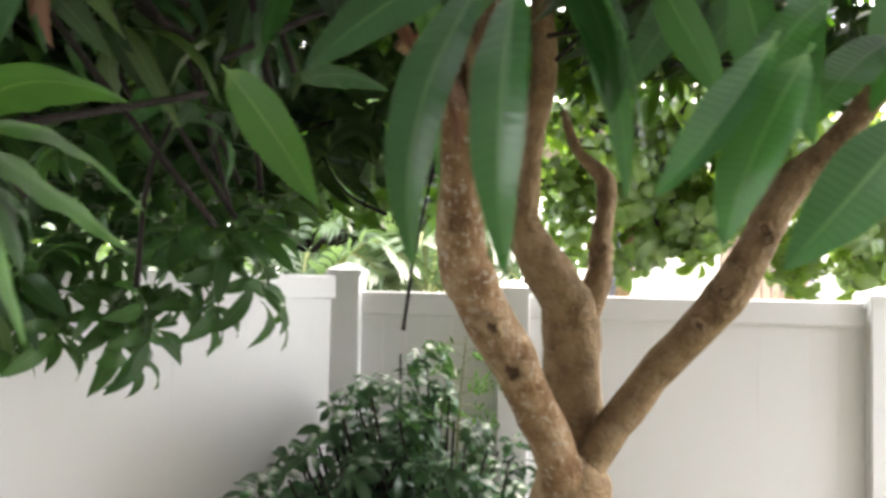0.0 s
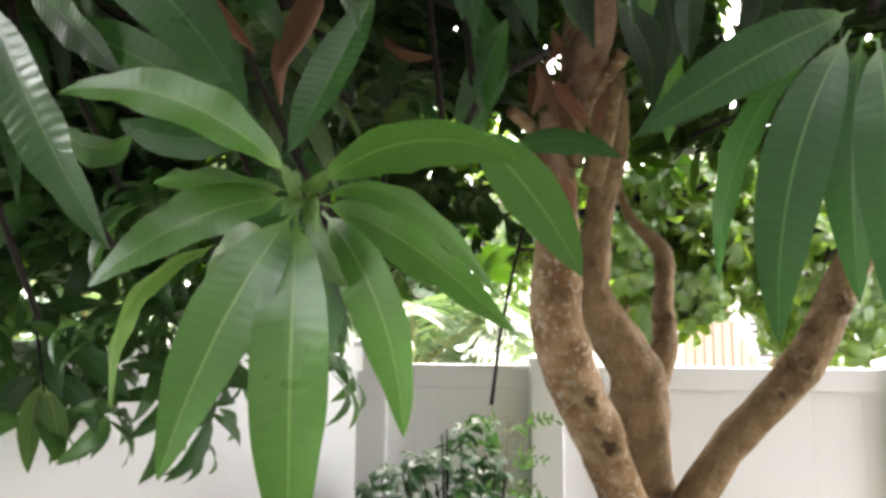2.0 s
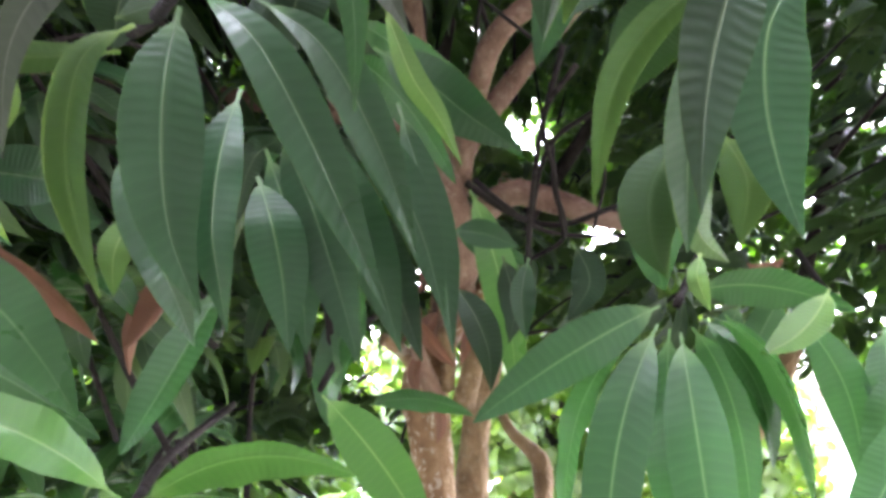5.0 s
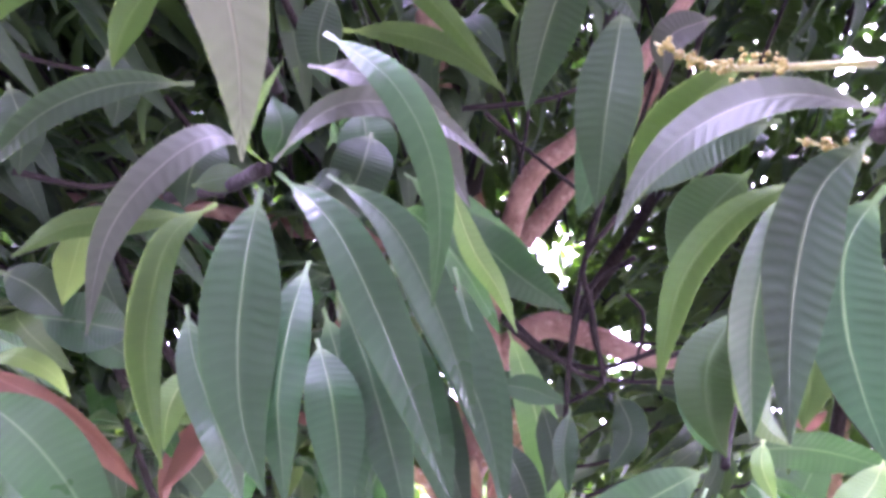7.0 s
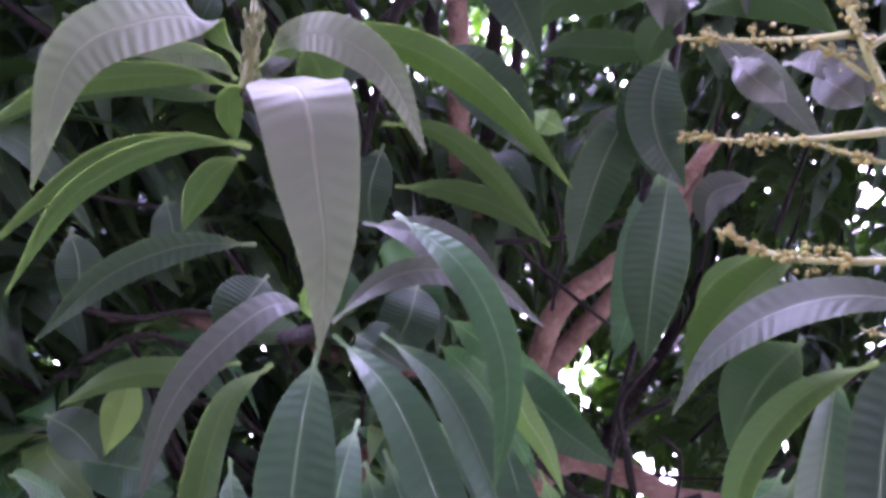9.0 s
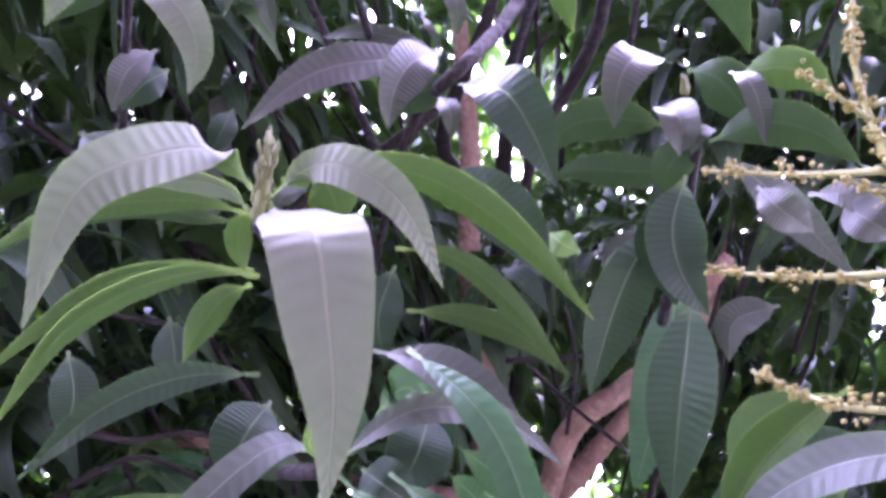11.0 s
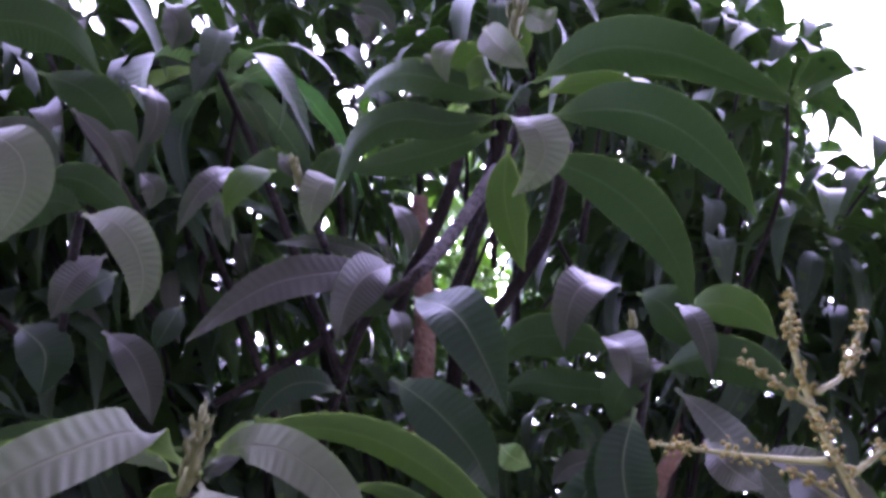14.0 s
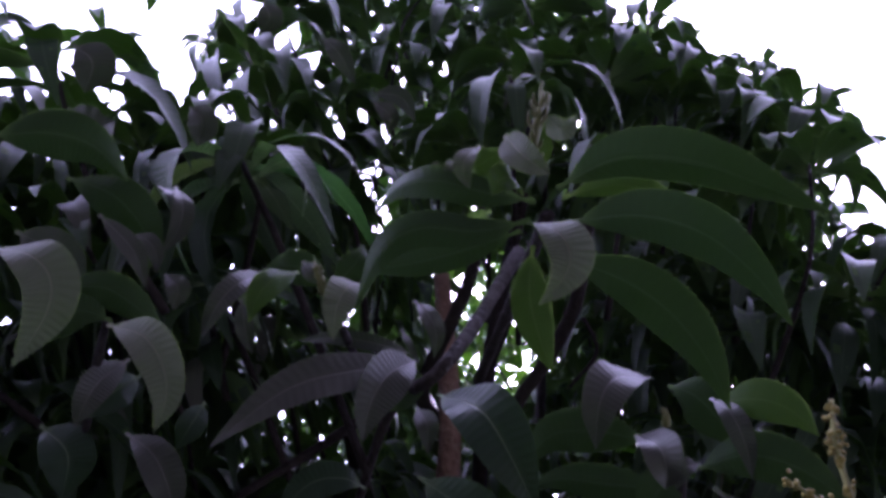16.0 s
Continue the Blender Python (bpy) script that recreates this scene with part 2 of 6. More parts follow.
# ---------------------------------------------------------------- mesh helpers
def mesh_object(name, verts, faces, material, parent=None, label="", uvs=None, smooth=True, origin=None):
    me = bpy.data.meshes.new(name)
    verts = np.asarray(verts, float)
    if origin is not None:
        verts = verts - np.asarray(origin)
    me.from_pydata(verts.tolist(), [], [tuple(int(i) for i in f) for f in faces])
    if uvs is not None:
        layer = me.uv_layers.new(name="UVMap")
        idx = np.empty(len(me.loops), np.int32)
        me.loops.foreach_get("vertex_index", idx)
        layer.data.foreach_set("uv", np.asarray(uvs, np.float32)[idx].ravel())
    if smooth:
        me.polygons.foreach_set("use_smooth", np.ones(len(me.polygons), bool))
    me.materials.append(material)
    me.update()
    ob = new(name, me)
    if origin is not None:
        ob.location = origin
    if parent is not None:
        ob.parent = parent
        if parent.parent is not None or parent.location.length > 0:
            base = Vector(parent.location)
            if parent.parent is not None:
                base = base + Vector(parent.parent.location)
            ob.location = Vector(ob.location) - base
    if label:
        tagged(ob, label=label)
    return ob


def part(name, bm, material, parent, label="", at=None):
    me = bpy.data.meshes.new(name)
    bm.to_mesh(me)
    bm.free()
    me.materials.append(material)
    ob = new(name, me)
    ob.parent = parent
    if at is not None:
        ob.matrix_basis = at
    if label:
        tagged(ob, label=label)
    return ob


def box(size, bevel=0.0, segments=2):
    bm = bmesh.new()
    bmesh.ops.create_cube(bm, size=1.0, matrix=Matrix.Diagonal((*size, 1)))
    if bevel:
        bmesh.ops.bevel(bm, geom=bm.edges[:], offset=bevel, segments=segments, affect="EDGES", profile=0.5)
    return bm


def spline(points, steps):
    """Catmull-Rom through the points."""
    p = np.asarray(points, float)
    p = np.vstack([2 * p[0] - p[1], p, 2 * p[-1] - p[-2]])
    out = []
    for i in range(1, len(p) - 2):
        for k in range(steps):
            u = k / steps
            a, b, c, d = p[i - 1], p[i], p[i + 1], p[i + 2]
            out.append(0.5 * (2 * b + (c - a) * u + (2 * a - 5 * b + 4 * c - d) * u**2 + (3 * b - a - 3 * c + d) * u**3))
    out.append(p[-2])
    return np.array(out)


def tube(points, radii, steps=4, sides=10, rough=0.0, seed=0):
    """Verts and faces of a tapered tube along a smooth line, with an uneven skin."""
    line = spline([(*p, r) for p, r in zip(points, radii)], steps)
    pos, rad = line[:, :3], np.maximum(line[:, 3], 0.0005)
    tan = np.gradient(pos, axis=0)
    tan /= np.linalg.norm(tan, axis=1)[:, None] + 1e-9
    ref = np.cross(tan[0], (0.3, 0.5, 0.8))
    ref /= np.linalg.norm(ref)
    verts, faces = [], []
    for i in range(len(pos)):
        ref = ref - tan[i] * (ref @ tan[i])
        ref /= np.linalg.norm(ref)
        other = np.cross(tan[i], ref)
        for k in range(sides):
            a = 2 * math.pi * k / sides
            d = math.cos(a) * ref + math.sin(a) * other
            r = rad[i]
            if rough:
                at = pos[i] + d * r
                r *= 1 + rough * (noise.noise(Vector(at * 11) + Vector((seed, 0, 0))) + 0.6 * noise.noise(Vector(at * 30) + Vector((0, seed, 0))))
            verts.append(pos[i] + d * r)
    for i in range(len(pos) - 1):
        for k in range(sides):
            k2 = (k + 1) % sides
            faces.append((i * sides + k, i * sides + k2, (i + 1) * sides + k2, (i + 1) * sides + k))
    faces.append(tuple(range(sides - 1, -1, -1)))
    faces.append(tuple((len(pos) - 1) * sides + k for k in range(sides)))
    return np.array(verts), faces


def leaf_grid(rows, cols):
    faces = []
    for i in range(rows - 1):
        for k in range(cols - 1):
            a = i * cols + k
            faces.append((a, a + 1, a + cols + 1, a + cols))
    return faces


def leaf_shape(base, mid_at, tip, side, width, rows=15, cols=5, fold=0.16, wave=0.05, phase=0.0, petiole=0.06, curl=0.0, blunt=0.0, twist=0.0):
    """A long lance-shaped leaf along an arc through three places; side points across the blade."""
    b, m, t = (np.asarray(v, float) for v in (base, mid_at, tip))
    c = 2 * m - (b + t) / 2
    s = np.linspace(0, 1, rows)[:, None]
    pos = (1 - s) ** 2 * b + 2 * s * (1 - s) * c + s**2 * t
    return leaf_on(pos, side, width, cols, fold, wave, phase, petiole, curl, blunt, twist)


def leaf_on(pos, side, width, cols=5, fold=0.16, wave=0.05, phase=0.0, petiole=0.06, curl=0.0, blunt=0.0, twist=0.0, taper=0.70):
    """The blade round a midrib that is given row by row."""
    rows = len(pos)
    s = np.linspace(0, 1, rows)[:, None]
    tan = np.gradient(pos, axis=0)
    tan /= np.linalg.norm(tan, axis=1)[:, None] + 1e-9
    sd = np.asarray(side, float)[None] - tan * (tan @ np.asarray(side, float))[:, None]
    sd /= np.linalg.norm(sd, axis=1)[:, None] + 1e-9
    s1 = s[:, 0]
    if twist:
        k = np.clip((s1 - 0.10) / 0.20, 0, 1)
        a = twist * (1 - k * k * (3 - 2 * k))
        sd = sd * np.cos(a)[:, None] + np.cross(tan, sd) * np.sin(a)[:, None]
    nrm = np.cross(sd, tan)
    u = np.clip((s1 - petiole) / (1 - petiole), 0, 1)
    u = blunt + (1 - blunt) * u
    w = np.sin(np.pi * u**0.84) ** taper * (1 - 0.20 * u**3) * 0.52 * width
    w = np.maximum(w, np.where(u <= 0, 0.0016, 0.0005))
    q = np.linspace(-1, 1, cols)
    ripple = wave * np.sin(2 * np.pi * (s1[:, None] * 3.5) + phase + (q[None] > 0) * 1.7) + 0.35 * wave * np.sin(2 * np.pi * 5.2 * s1[:, None] + 2 * phase)
    lift = (fold * np.abs(q)[None] + curl * q[None] ** 2 + ripple * np.abs(q)[None] ** 1.5) * w[:, None]
    v = pos[:, None] + sd[:, None] * (q[None, :, None] * w[:, None, None]) + nrm[:, None] * lift[..., None]
    uv = np.stack([np.broadcast_to(0.5 + q / 2, (rows, cols)), np.broadcast_to(s1[:, None], (rows, cols))], -1)
    return v.reshape(-1, 3), uv.reshape(-1, 2)


def two_faced(name, v, faces, uv, upper, under, parent, label, origin):
    """A leaf with an underside of its own, half a millimetre below the upper face."""
    v = np.asarray(v)
    nrm = np.zeros_like(v)
    for f in faces:
        n = np.cross(v[f[1]] - v[f[0]], v[f[3]] - v[f[0]])
        for i in f:
            nrm[i] += n
    nrm /= np.linalg.norm(nrm, axis=1)[:, None] + 1e-12
    n0 = len(v)
    both = list(faces) + [tuple(i + n0 for i in reversed(f)) for f in faces]
    ob = mesh_object(name, np.vstack([v, v - nrm * 0.0005]), both, upper, parent, label, uvs=np.vstack([uv, uv]), origin=origin)
    ob.data.materials.append(under)
    for k in range(len(faces), len(both)):
        ob.data.polygons[k].material_index = 1
    return ob


def whorl_arrays(seed, n, length, width, droop, up, rows=7, cols=3, two=False):
    """Leaves round the end of a twig that points along +z, bending down under their weight."""
    r = random.Random(seed)
    vs, uvs, fs, base = [], [], [], 0
    grid = leaf_grid(rows, cols)
    for i in range(n):
        a = 2.4 * i + r.uniform(-0.4, 0.4)
        ln = length * r.uniform(0.65, 1.1)
        el = up + r.uniform(-0.35, 0.35)
        d = np.array([math.cos(a) * math.cos(el), math.sin(a) * math.cos(el), math.sin(el)])
        b = d * 0.012 + np.array([0, 0, -0.05 * i / n])
        out = np.array([math.cos(a), math.sin(a), 0])
        dr = droop * r.uniform(0.6, 1.35)
        m = b + d * ln * 0.52 + np.array([0, 0, -0.16 * dr * ln])
        t = b + d * ln * (0.98 - 0.25 * dr) + out * 0.04 * ln + np.array([0, 0, -0.62 * dr * ln])
        side = np.cross(out, (0, 0, 1)) + np.array([0, 0, r.uniform(-0.5, 0.5)])
        v, uv = leaf_shape(b, m, t, side, width * r.uniform(0.8, 1.2), rows, cols, phase=r.uniform(0, 6), fold=r.uniform(0.1, 0.35))
        vs.append(v), uvs.append(uv)
        fs += [tuple(j + base for j in f) for f in grid]
        base += len(v)
    v, uv, f = np.vstack(vs), np.vstack(uvs), np.array(fs)
    if two:
        # undersides, half a millimetre below
        n = np.cross(v[f[:, 1]] - v[f[:, 0]], v[f[:, 3]] - v[f[:, 0]])
        nrm = np.zeros_like(v)
        for k in range(4):
            np.add.at(nrm, f[:, k], n)
        nrm /= np.linalg.norm(nrm, axis=1)[:, None] + 1e-12
        f = np.vstack([f, f[:, ::-1] + len(v)])
        v, uv = np.vstack([v, v - nrm * 0.0006]), np.vstack([uv, uv])
    return v, uv, f


def scatter(name, shapes, places, material, parent, label="", seed=1, under=None):
    """One joined mesh of many leaf whorls: places holds position, axis and size."""
    r = random.Random(seed)
    vs, uvs, fs, which, base = [], [], [], [], 0
    for p, axis, size in places:
        v, uv, f = shapes[r.randrange(len(shapes))]
        turn = np.array(Vector((0, 0, 1)).rotation_difference(Vector(axis)).to_matrix() @ Matrix.Rotation(r.uniform(0, 6.283), 3, "Z"))
        vs.append((v * size) @ turn.T + np.asarray(p))
        uvs.append(uv)
        fs.append(f + base)
        which.append(np.repeat((0, 1), len(f) // 2))
        base += len(v)
    ob = mesh_object(name, np.vstack(vs), np.vstack(fs), material, parent, label, uvs=np.vstack(uvs))
    if under:
        ob.data.materials.append(under)
        ob.data.polygons.foreach_set("material_index", np.concatenate(which).astype(np.int32))
    return tagged(ob, kind="stuff")


def join_tubes(parts):
    vs, fs, base = [], [], 0
    for v, f in parts:
        vs.append(v)
        fs += [tuple(i + base for i in g) for g in f]
        base += len(v)
    return np.vstack(vs), fs


# ---------------------------------------------------------------- ground
def make_ground():
    n = 60
    xs = np.sign(np.linspace(-1, 1, n)) * np.abs(np.linspace(-1, 1, n)) ** 3 * 400
    v = [(x, y + 3, 0.025 * noise.noise(Vector((x * 1.3, y * 1.3, 0))) if abs(x) + abs(y) < 40 else 0.0) for y in xs for x in xs]
    ob = mesh_object("ground", v, leaf_grid(n, n), LAWN)
    tagged(ob, label="thin dry lawn under the trees", category="ground", kind="structure")


make_ground()


# ---------------------------------------------------------------- white vinyl fence
BOARD_W = 0.089
CORNER = Vector((-0.365, 2.862, 0))


def make_fence(start, end, posts, top, label, cap_first=None, board=BOARD_W):
    """Posts, top rail and upright boards between two ends; posts are distances along the line."""
    d = (Vector(end) - Vector(start)).normalized()
    turn = math.atan2(d.y, d.x)
    root = new("vinyl_fence")
    root.matrix_basis = Matrix.Translation(start) @ Matrix.Rotation(turn, 4, "Z")
    tagged(root, label=label, category="fence", group="boundary fence")
    post_h = top + 0.012
    for x in posts:
        hgt = post_h if not (x == posts[0] and cap_first) else cap_first
        post = part("post", box((0.120, 0.120, hgt), 0.006), VINYL, root, at=Matrix.Translation((x, 0, hgt / 2)))
        cap = bmesh.new()
        bmesh.ops.create_cone(cap, cap_ends=True, segments=4, radius1=0.0955, radius2=0.012, depth=0.026, matrix=Matrix.Translation((0, 0, hgt / 2 + 0.028)) @ Matrix.Rotation(math.pi / 4, 4, "Z"))
        bmesh.ops.create_cube(cap, size=1, matrix=Matrix.Translation((0, 0, hgt / 2 + 0.004)) @ Matrix.Diagonal((0.135, 0.135, 0.022, 1)))
        part("cap", cap, VINYL, post)
    board_mesh = None
    for a, b in zip(posts, posts[1:]):
        length = b - a - 0.116
        mid_x = (a + b) / 2
        part("top_rail", box((length, 0.048, 0.088), 0.005), VINYL, root, at=Matrix.Translation((mid_x, 0, top - 0.044)))
        part("bottom_rail", box((length, 0.048, 0.14), 0.005), VINYL, root, at=Matrix.Translation((mid_x, 0, 0.12)))
        count = max(1, round(length / board))
        wide = length / count
        for k in range(count):
            if board_mesh is None:
                bm = box((board - 0.0003, 0.022, top - 0.20), 0.0006, 1)
                ob = part("board", bm, VINYL, root)
                board_mesh = ob.data
            else:
                ob = new("board", board_mesh)
                ob.parent = root
            ob.matrix_basis = Matrix.Translation((a + 0.058 + wide * (k + 0.5), 0, (top - 0.20) / 2 + 0.15)) @ Matrix.Diagonal((wide / board, 1, 1, 1))
    return root


RIGHT_DIR = Vector((1.563, 2.66, 0)) - Vector((0.261, 2.795, 0))
RIGHT_DIR.normalize()
make_fence(CORNER, CORNER + RIGHT_DIR * 5, [0, 0.64, 1.95, 3.26, 4.57, 5.88], 1.800, "white vinyl privacy fence panels beside the mango tree", cap_first=1.865)
LEFT_DIR = Vector((-0.80, -0.60, 0))
make_fence(CORNER + LEFT_DIR * 0.0, CORNER + LEFT_DIR * 5, [1.31, 2.62, 3.93, 5.24], 1.858, "taller white vinyl privacy fence running to the corner", board=0.6)
left_first = new("vinyl_fence")
left_first.matrix_basis = Matrix.Translation(CORNER) @ Matrix.Rotation(math.atan2(LEFT_DIR.y, LEFT_DIR.x), 4, "Z")
tagged(left_first, label="white vinyl fence panel joined to the corner post", category="fence", group="boundary fence")
part("top_rail", box((1.19, 0.048, 0.088), 0.005), VINYL, left_first, at=Matrix.Translation((0.655, 0, 1.858 - 0.044)))
for k in range(2):
    part("board", box((0.5945, 0.022, 1.70), 0.0006, 1), VINYL, left_first, at=Matrix.Translation((0.063 + 0.595 * (k + 0.5), 0, 0.92)))


# ---------------------------------------------------------------- mango tree: trunk and limbs
tree = new("mango_tree")
tagged(tree, label="large mango tree with brown limbs and long drooping leaves", category="tree")



def limb(name, points, radii, material, label="", steps=5, sides=16, rough=0.16, parent=None, seed=0, knots=()):
    v, f = tube(points, radii, steps, sides, rough, seed)
    for at, size in knots:
        off = v - np.asarray(at)
        far = np.linalg.norm(off, axis=1)
        push = np.exp(-((far / size) ** 2))[:, None]
        centre = np.asarray(points)[np.argmin(np.linalg.norm(np.asarray(points) - np.asarray(at), axis=1))]
        out = (v - centre) / (np.linalg.norm(v - centre, axis=1)[:, None] + 1e-6)
        v = v + out * push * size * 0.35
    return mesh_object(name, v, f, material, parent or tree, label)


limb("trunk", [(0.36, 2.025, -0.05), (0.35, 2.015, 0.35), (0.33, 2.005, 0.9), (0.352, 1.995, 1.273), (0.355, 1.995, 1.399)], [0.135, 0.115, 0.105, 0.11, 0.06], BARK, "short brown trunk")
limb("limb", [(0.362, 1.995, 1.168), (0.331, 1.953, 1.318), (0.258, 1.922, 1.498), (0.165, 1.85, 1.675), (0.066, 1.74, 1.843), (0.038, 1.70, 1.972), (0.040, 1.67, 2.12), (0.020, 1.65, 2.26), (0.06, 1.63, 2.40), (0.08, 1.60, 2.62), (0.10, 1.58, 2.85), (0.05, 1.56, 3.1)],
     [0.070, 0.060, 0.058, 0.060, 0.060, 0.055, 0.050, 0.052, 0.040, 0.034, 0.034, 0.024], BARK_PALE, "pale lichened limb with knots", steps=6, sides=22, seed=3,
     knots=[((0.224, 1.813, 1.652), 0.035), ((0.0, 1.70, 1.80), 0.03), ((0.10, 1.70, 1.86), 0.026), ((0.06, 1.64, 1.975), 0.02), ((0.10, 1.60, 2.30), 0.03), ((0.10, 1.71, 1.77), 0.022), ((0.03, 1.64, 2.05), 0.026), ((0.273, 1.859, 1.535), 0.022), ((0.21, 1.817, 1.588), 0.02), ((0.09, 1.68, 2.0), 0.018)])
limb("limb", [(0.362, 2.026, 1.22), (0.374, 2.069, 1.432), (0.364, 2.07, 1.67), (0.334, 2.02, 1.80), (0.242, 2.00, 1.941), (0.212, 1.98, 2.029), (0.225, 1.95, 2.222), (0.253, 1.90, 2.40), (0.24, 1.84, 2.62), (0.30, 1.80, 2.9)],
     [0.078, 0.078, 0.080, 0.074, 0.056, 0.046, 0.038, 0.034, 0.028, 0.02], BARK, "smooth brown limb", sides=20, seed=5)
limb("limb", [(0.354, 2.104, 1.652), (0.43, 2.06, 1.85), (0.45, 2.10, 1.98), (0.47, 2.13, 2.10), (0.46, 2.15, 2.16), (0.39, 2.17, 2.24), (0.35, 2.19, 2.36)],
     [0.055, 0.040, 0.031, 0.028, 0.025, 0.017, 0.012], BARK, "grey-brown side limb with a knob", sides=14, seed=8, knots=[((0.47, 2.08, 1.93), 0.026)])
limb("limb", [(0.362, 1.995, 1.252), (0.41, 1.974, 1.399), (0.552, 1.964, 1.599), (0.708, 1.866, 1.813), (0.790, 1.85, 1.957), (0.845, 1.83, 2.083), (0.945, 1.80, 2.19), (1.05, 1.75, 2.35), (1.15, 1.7, 2.6)],
     [0.058, 0.048, 0.046, 0.050, 0.046, 0.044, 0.036, 0.03, 0.02], BARK, "leaning brown limb", sides=20, seed=11, knots=[((0.72, 1.82, 1.86), 0.03), ((0.64, 1.85, 1.718), 0.02)])


def knot(at, outward, size, seed):
    """A raised uneven rim round a dark sunken eye, where a branch was lost."""
    n = Vector(outward).normalized()
    a = n.orthogonal().normalized()
    b = n.cross(a)
    r = random.Random(seed)
    rings = ((1.45, -0.25), (1.15, 0.22), (0.85, 0.38), (0.60, 0.16), (0.35, -0.12), (0.08, -0.16))
    sides, verts, faces = 14, [], []
    wob = [r.uniform(0.68, 1.3) for _ in range(sides)]
    for far, high in rings:
        for k in range(sides):
            t = 2 * math.pi * k / sides
            w = wob[k] * size
            verts.append(Vector(at) + a * math.cos(t) * far * w + b * math.sin(t) * far * w * 1.25 + n * high * size * r.uniform(0.8, 1.2))
    for i in range(len(rings) - 1):
        for k in range(sides):
            k2 = (k + 1) % sides
            faces.append((i * sides + k, i * sides + k2, (i + 1) * sides + k2, (i + 1) * sides + k))
    faces.append(tuple((len(rings) - 1) * sides + k for k in range(sides)))
    ob = mesh_object("knot", verts, faces, BARK, tree, "raised bark knot with a dark eye")
    ob.data.materials.append(BARK_KNOT)
    for f in ob.data.polygons:
        f.material_index = 1 if f.index >= 3 * sides else 0


for k, (at, outward, size) in enumerate([
    ((0.026, 1.644, 1.969), (-0.22, -0.96, -0.19), 0.017),
    ((0.167, 1.737, 1.636), (-0.11, -0.95, -0.29), 0.026),
    ((0.207, 1.942, 1.997), (-0.25, -0.92, -0.30), 0.020),
    ((0.116, 1.707, 1.739), (0.00, -0.96, -0.29), 0.020),
    ((0.693, 1.818, 1.826), (-0.29, -0.93, 0.24), 0.026),
    ((0.784, 1.802, 1.984), (-0.37, -0.93, 0.02), 0.018),
    ((0.434, 2.052, 1.943), (-0.23, -0.92, 0.32), 0.020),
    ((0.057, 1.680, 1.830), (-0.12, -0.94, -0.32), 0.014),
    ((0.629, 1.819, 1.748), (-0.23, -0.95, 0.19), 0.013),
    ((0.730, 1.812, 1.886), (-0.34, -0.94, 0.09), 0.014),
]):
    knot(at, outward, size, k)


# ---------------------------------------------------------------- twigs, leaves, shoots and flowers near at hand
CURRENT = {"twig": None, "n": 0}


def twig(points, r0, r1, label=""):
    n = len(points)
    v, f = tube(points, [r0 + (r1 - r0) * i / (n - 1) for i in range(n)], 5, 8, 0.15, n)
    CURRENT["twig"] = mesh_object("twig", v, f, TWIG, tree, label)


def leaf(base, mid_at, tip, side, width, kind="green", curl=0.0, blunt=0.0, twist=0.0):
    CURRENT["n"] += 1
    k = CURRENT["n"]
    r = random.Random(k)
    v, uv = leaf_shape(base, mid_at, tip, side, width, 20, 7, fold=r.uniform(0.10, 0.26), wave=r.uniform(0.03, 0.09), phase=r.uniform(0, 6), curl=curl, blunt=blunt, petiole=0.06 if not blunt else 0.0, twist=twist)
    if kind in ("grey_sheen", "pale", "shade", "olive", "sheen"):
        two_faced("leaf", v, leaf_grid(20, 7), uv, LEAF[kind], LEAF["lime" if kind == "pale" else "under"], CURRENT["twig"], "", base)
        return
    mesh_object("leaf", v, leaf_grid(20, 7), LEAF[kind], CURRENT["twig"], "curled red-brown dead leaf" if kind == "dry" else "", uvs=uv, origin=base)


def blade(points, side, width, kind, fold=None, twist=0.0):
    """A leaf on a longer curve: its midrib glides through four or five places at even steps."""
    CURRENT["n"] += 1
    r = random.Random(CURRENT["n"])
    line = spline(points, 10)
    seg = np.r_[0, np.cumsum(np.linalg.norm(np.diff(line, axis=0), axis=1))]
    at = np.linspace(0, seg[-1], 30)
    pos = np.stack([np.interp(at, seg, line[:, k]) for k in range(3)], -1)
    for _ in range(2):
        pos[1:-1] = 0.25 * pos[:-2] + 0.5 * pos[1:-1] + 0.25 * pos[2:]
    v, uv = leaf_on(pos, side, width, 9, fold=r.uniform(0.10, 0.28) if fold is None else fold, wave=r.uniform(0.02, 0.06), phase=r.uniform(0, 6), twist=twist, taper=0.92)
    if kind in ("grey_sheen", "pale", "shade", "olive", "sheen", "dark", "deep"):
        two_faced("leaf", v, leaf_grid(30, 9), uv, LEAF[kind], LEAF["under" if kind in ("olive", "pale") else "under_shade"], CURRENT["twig"], "", points[0])
    else:
        mesh_object("leaf", v, leaf_grid(30, 9), LEAF[kind], CURRENT["twig"], "", uvs=uv, origin=points[0])


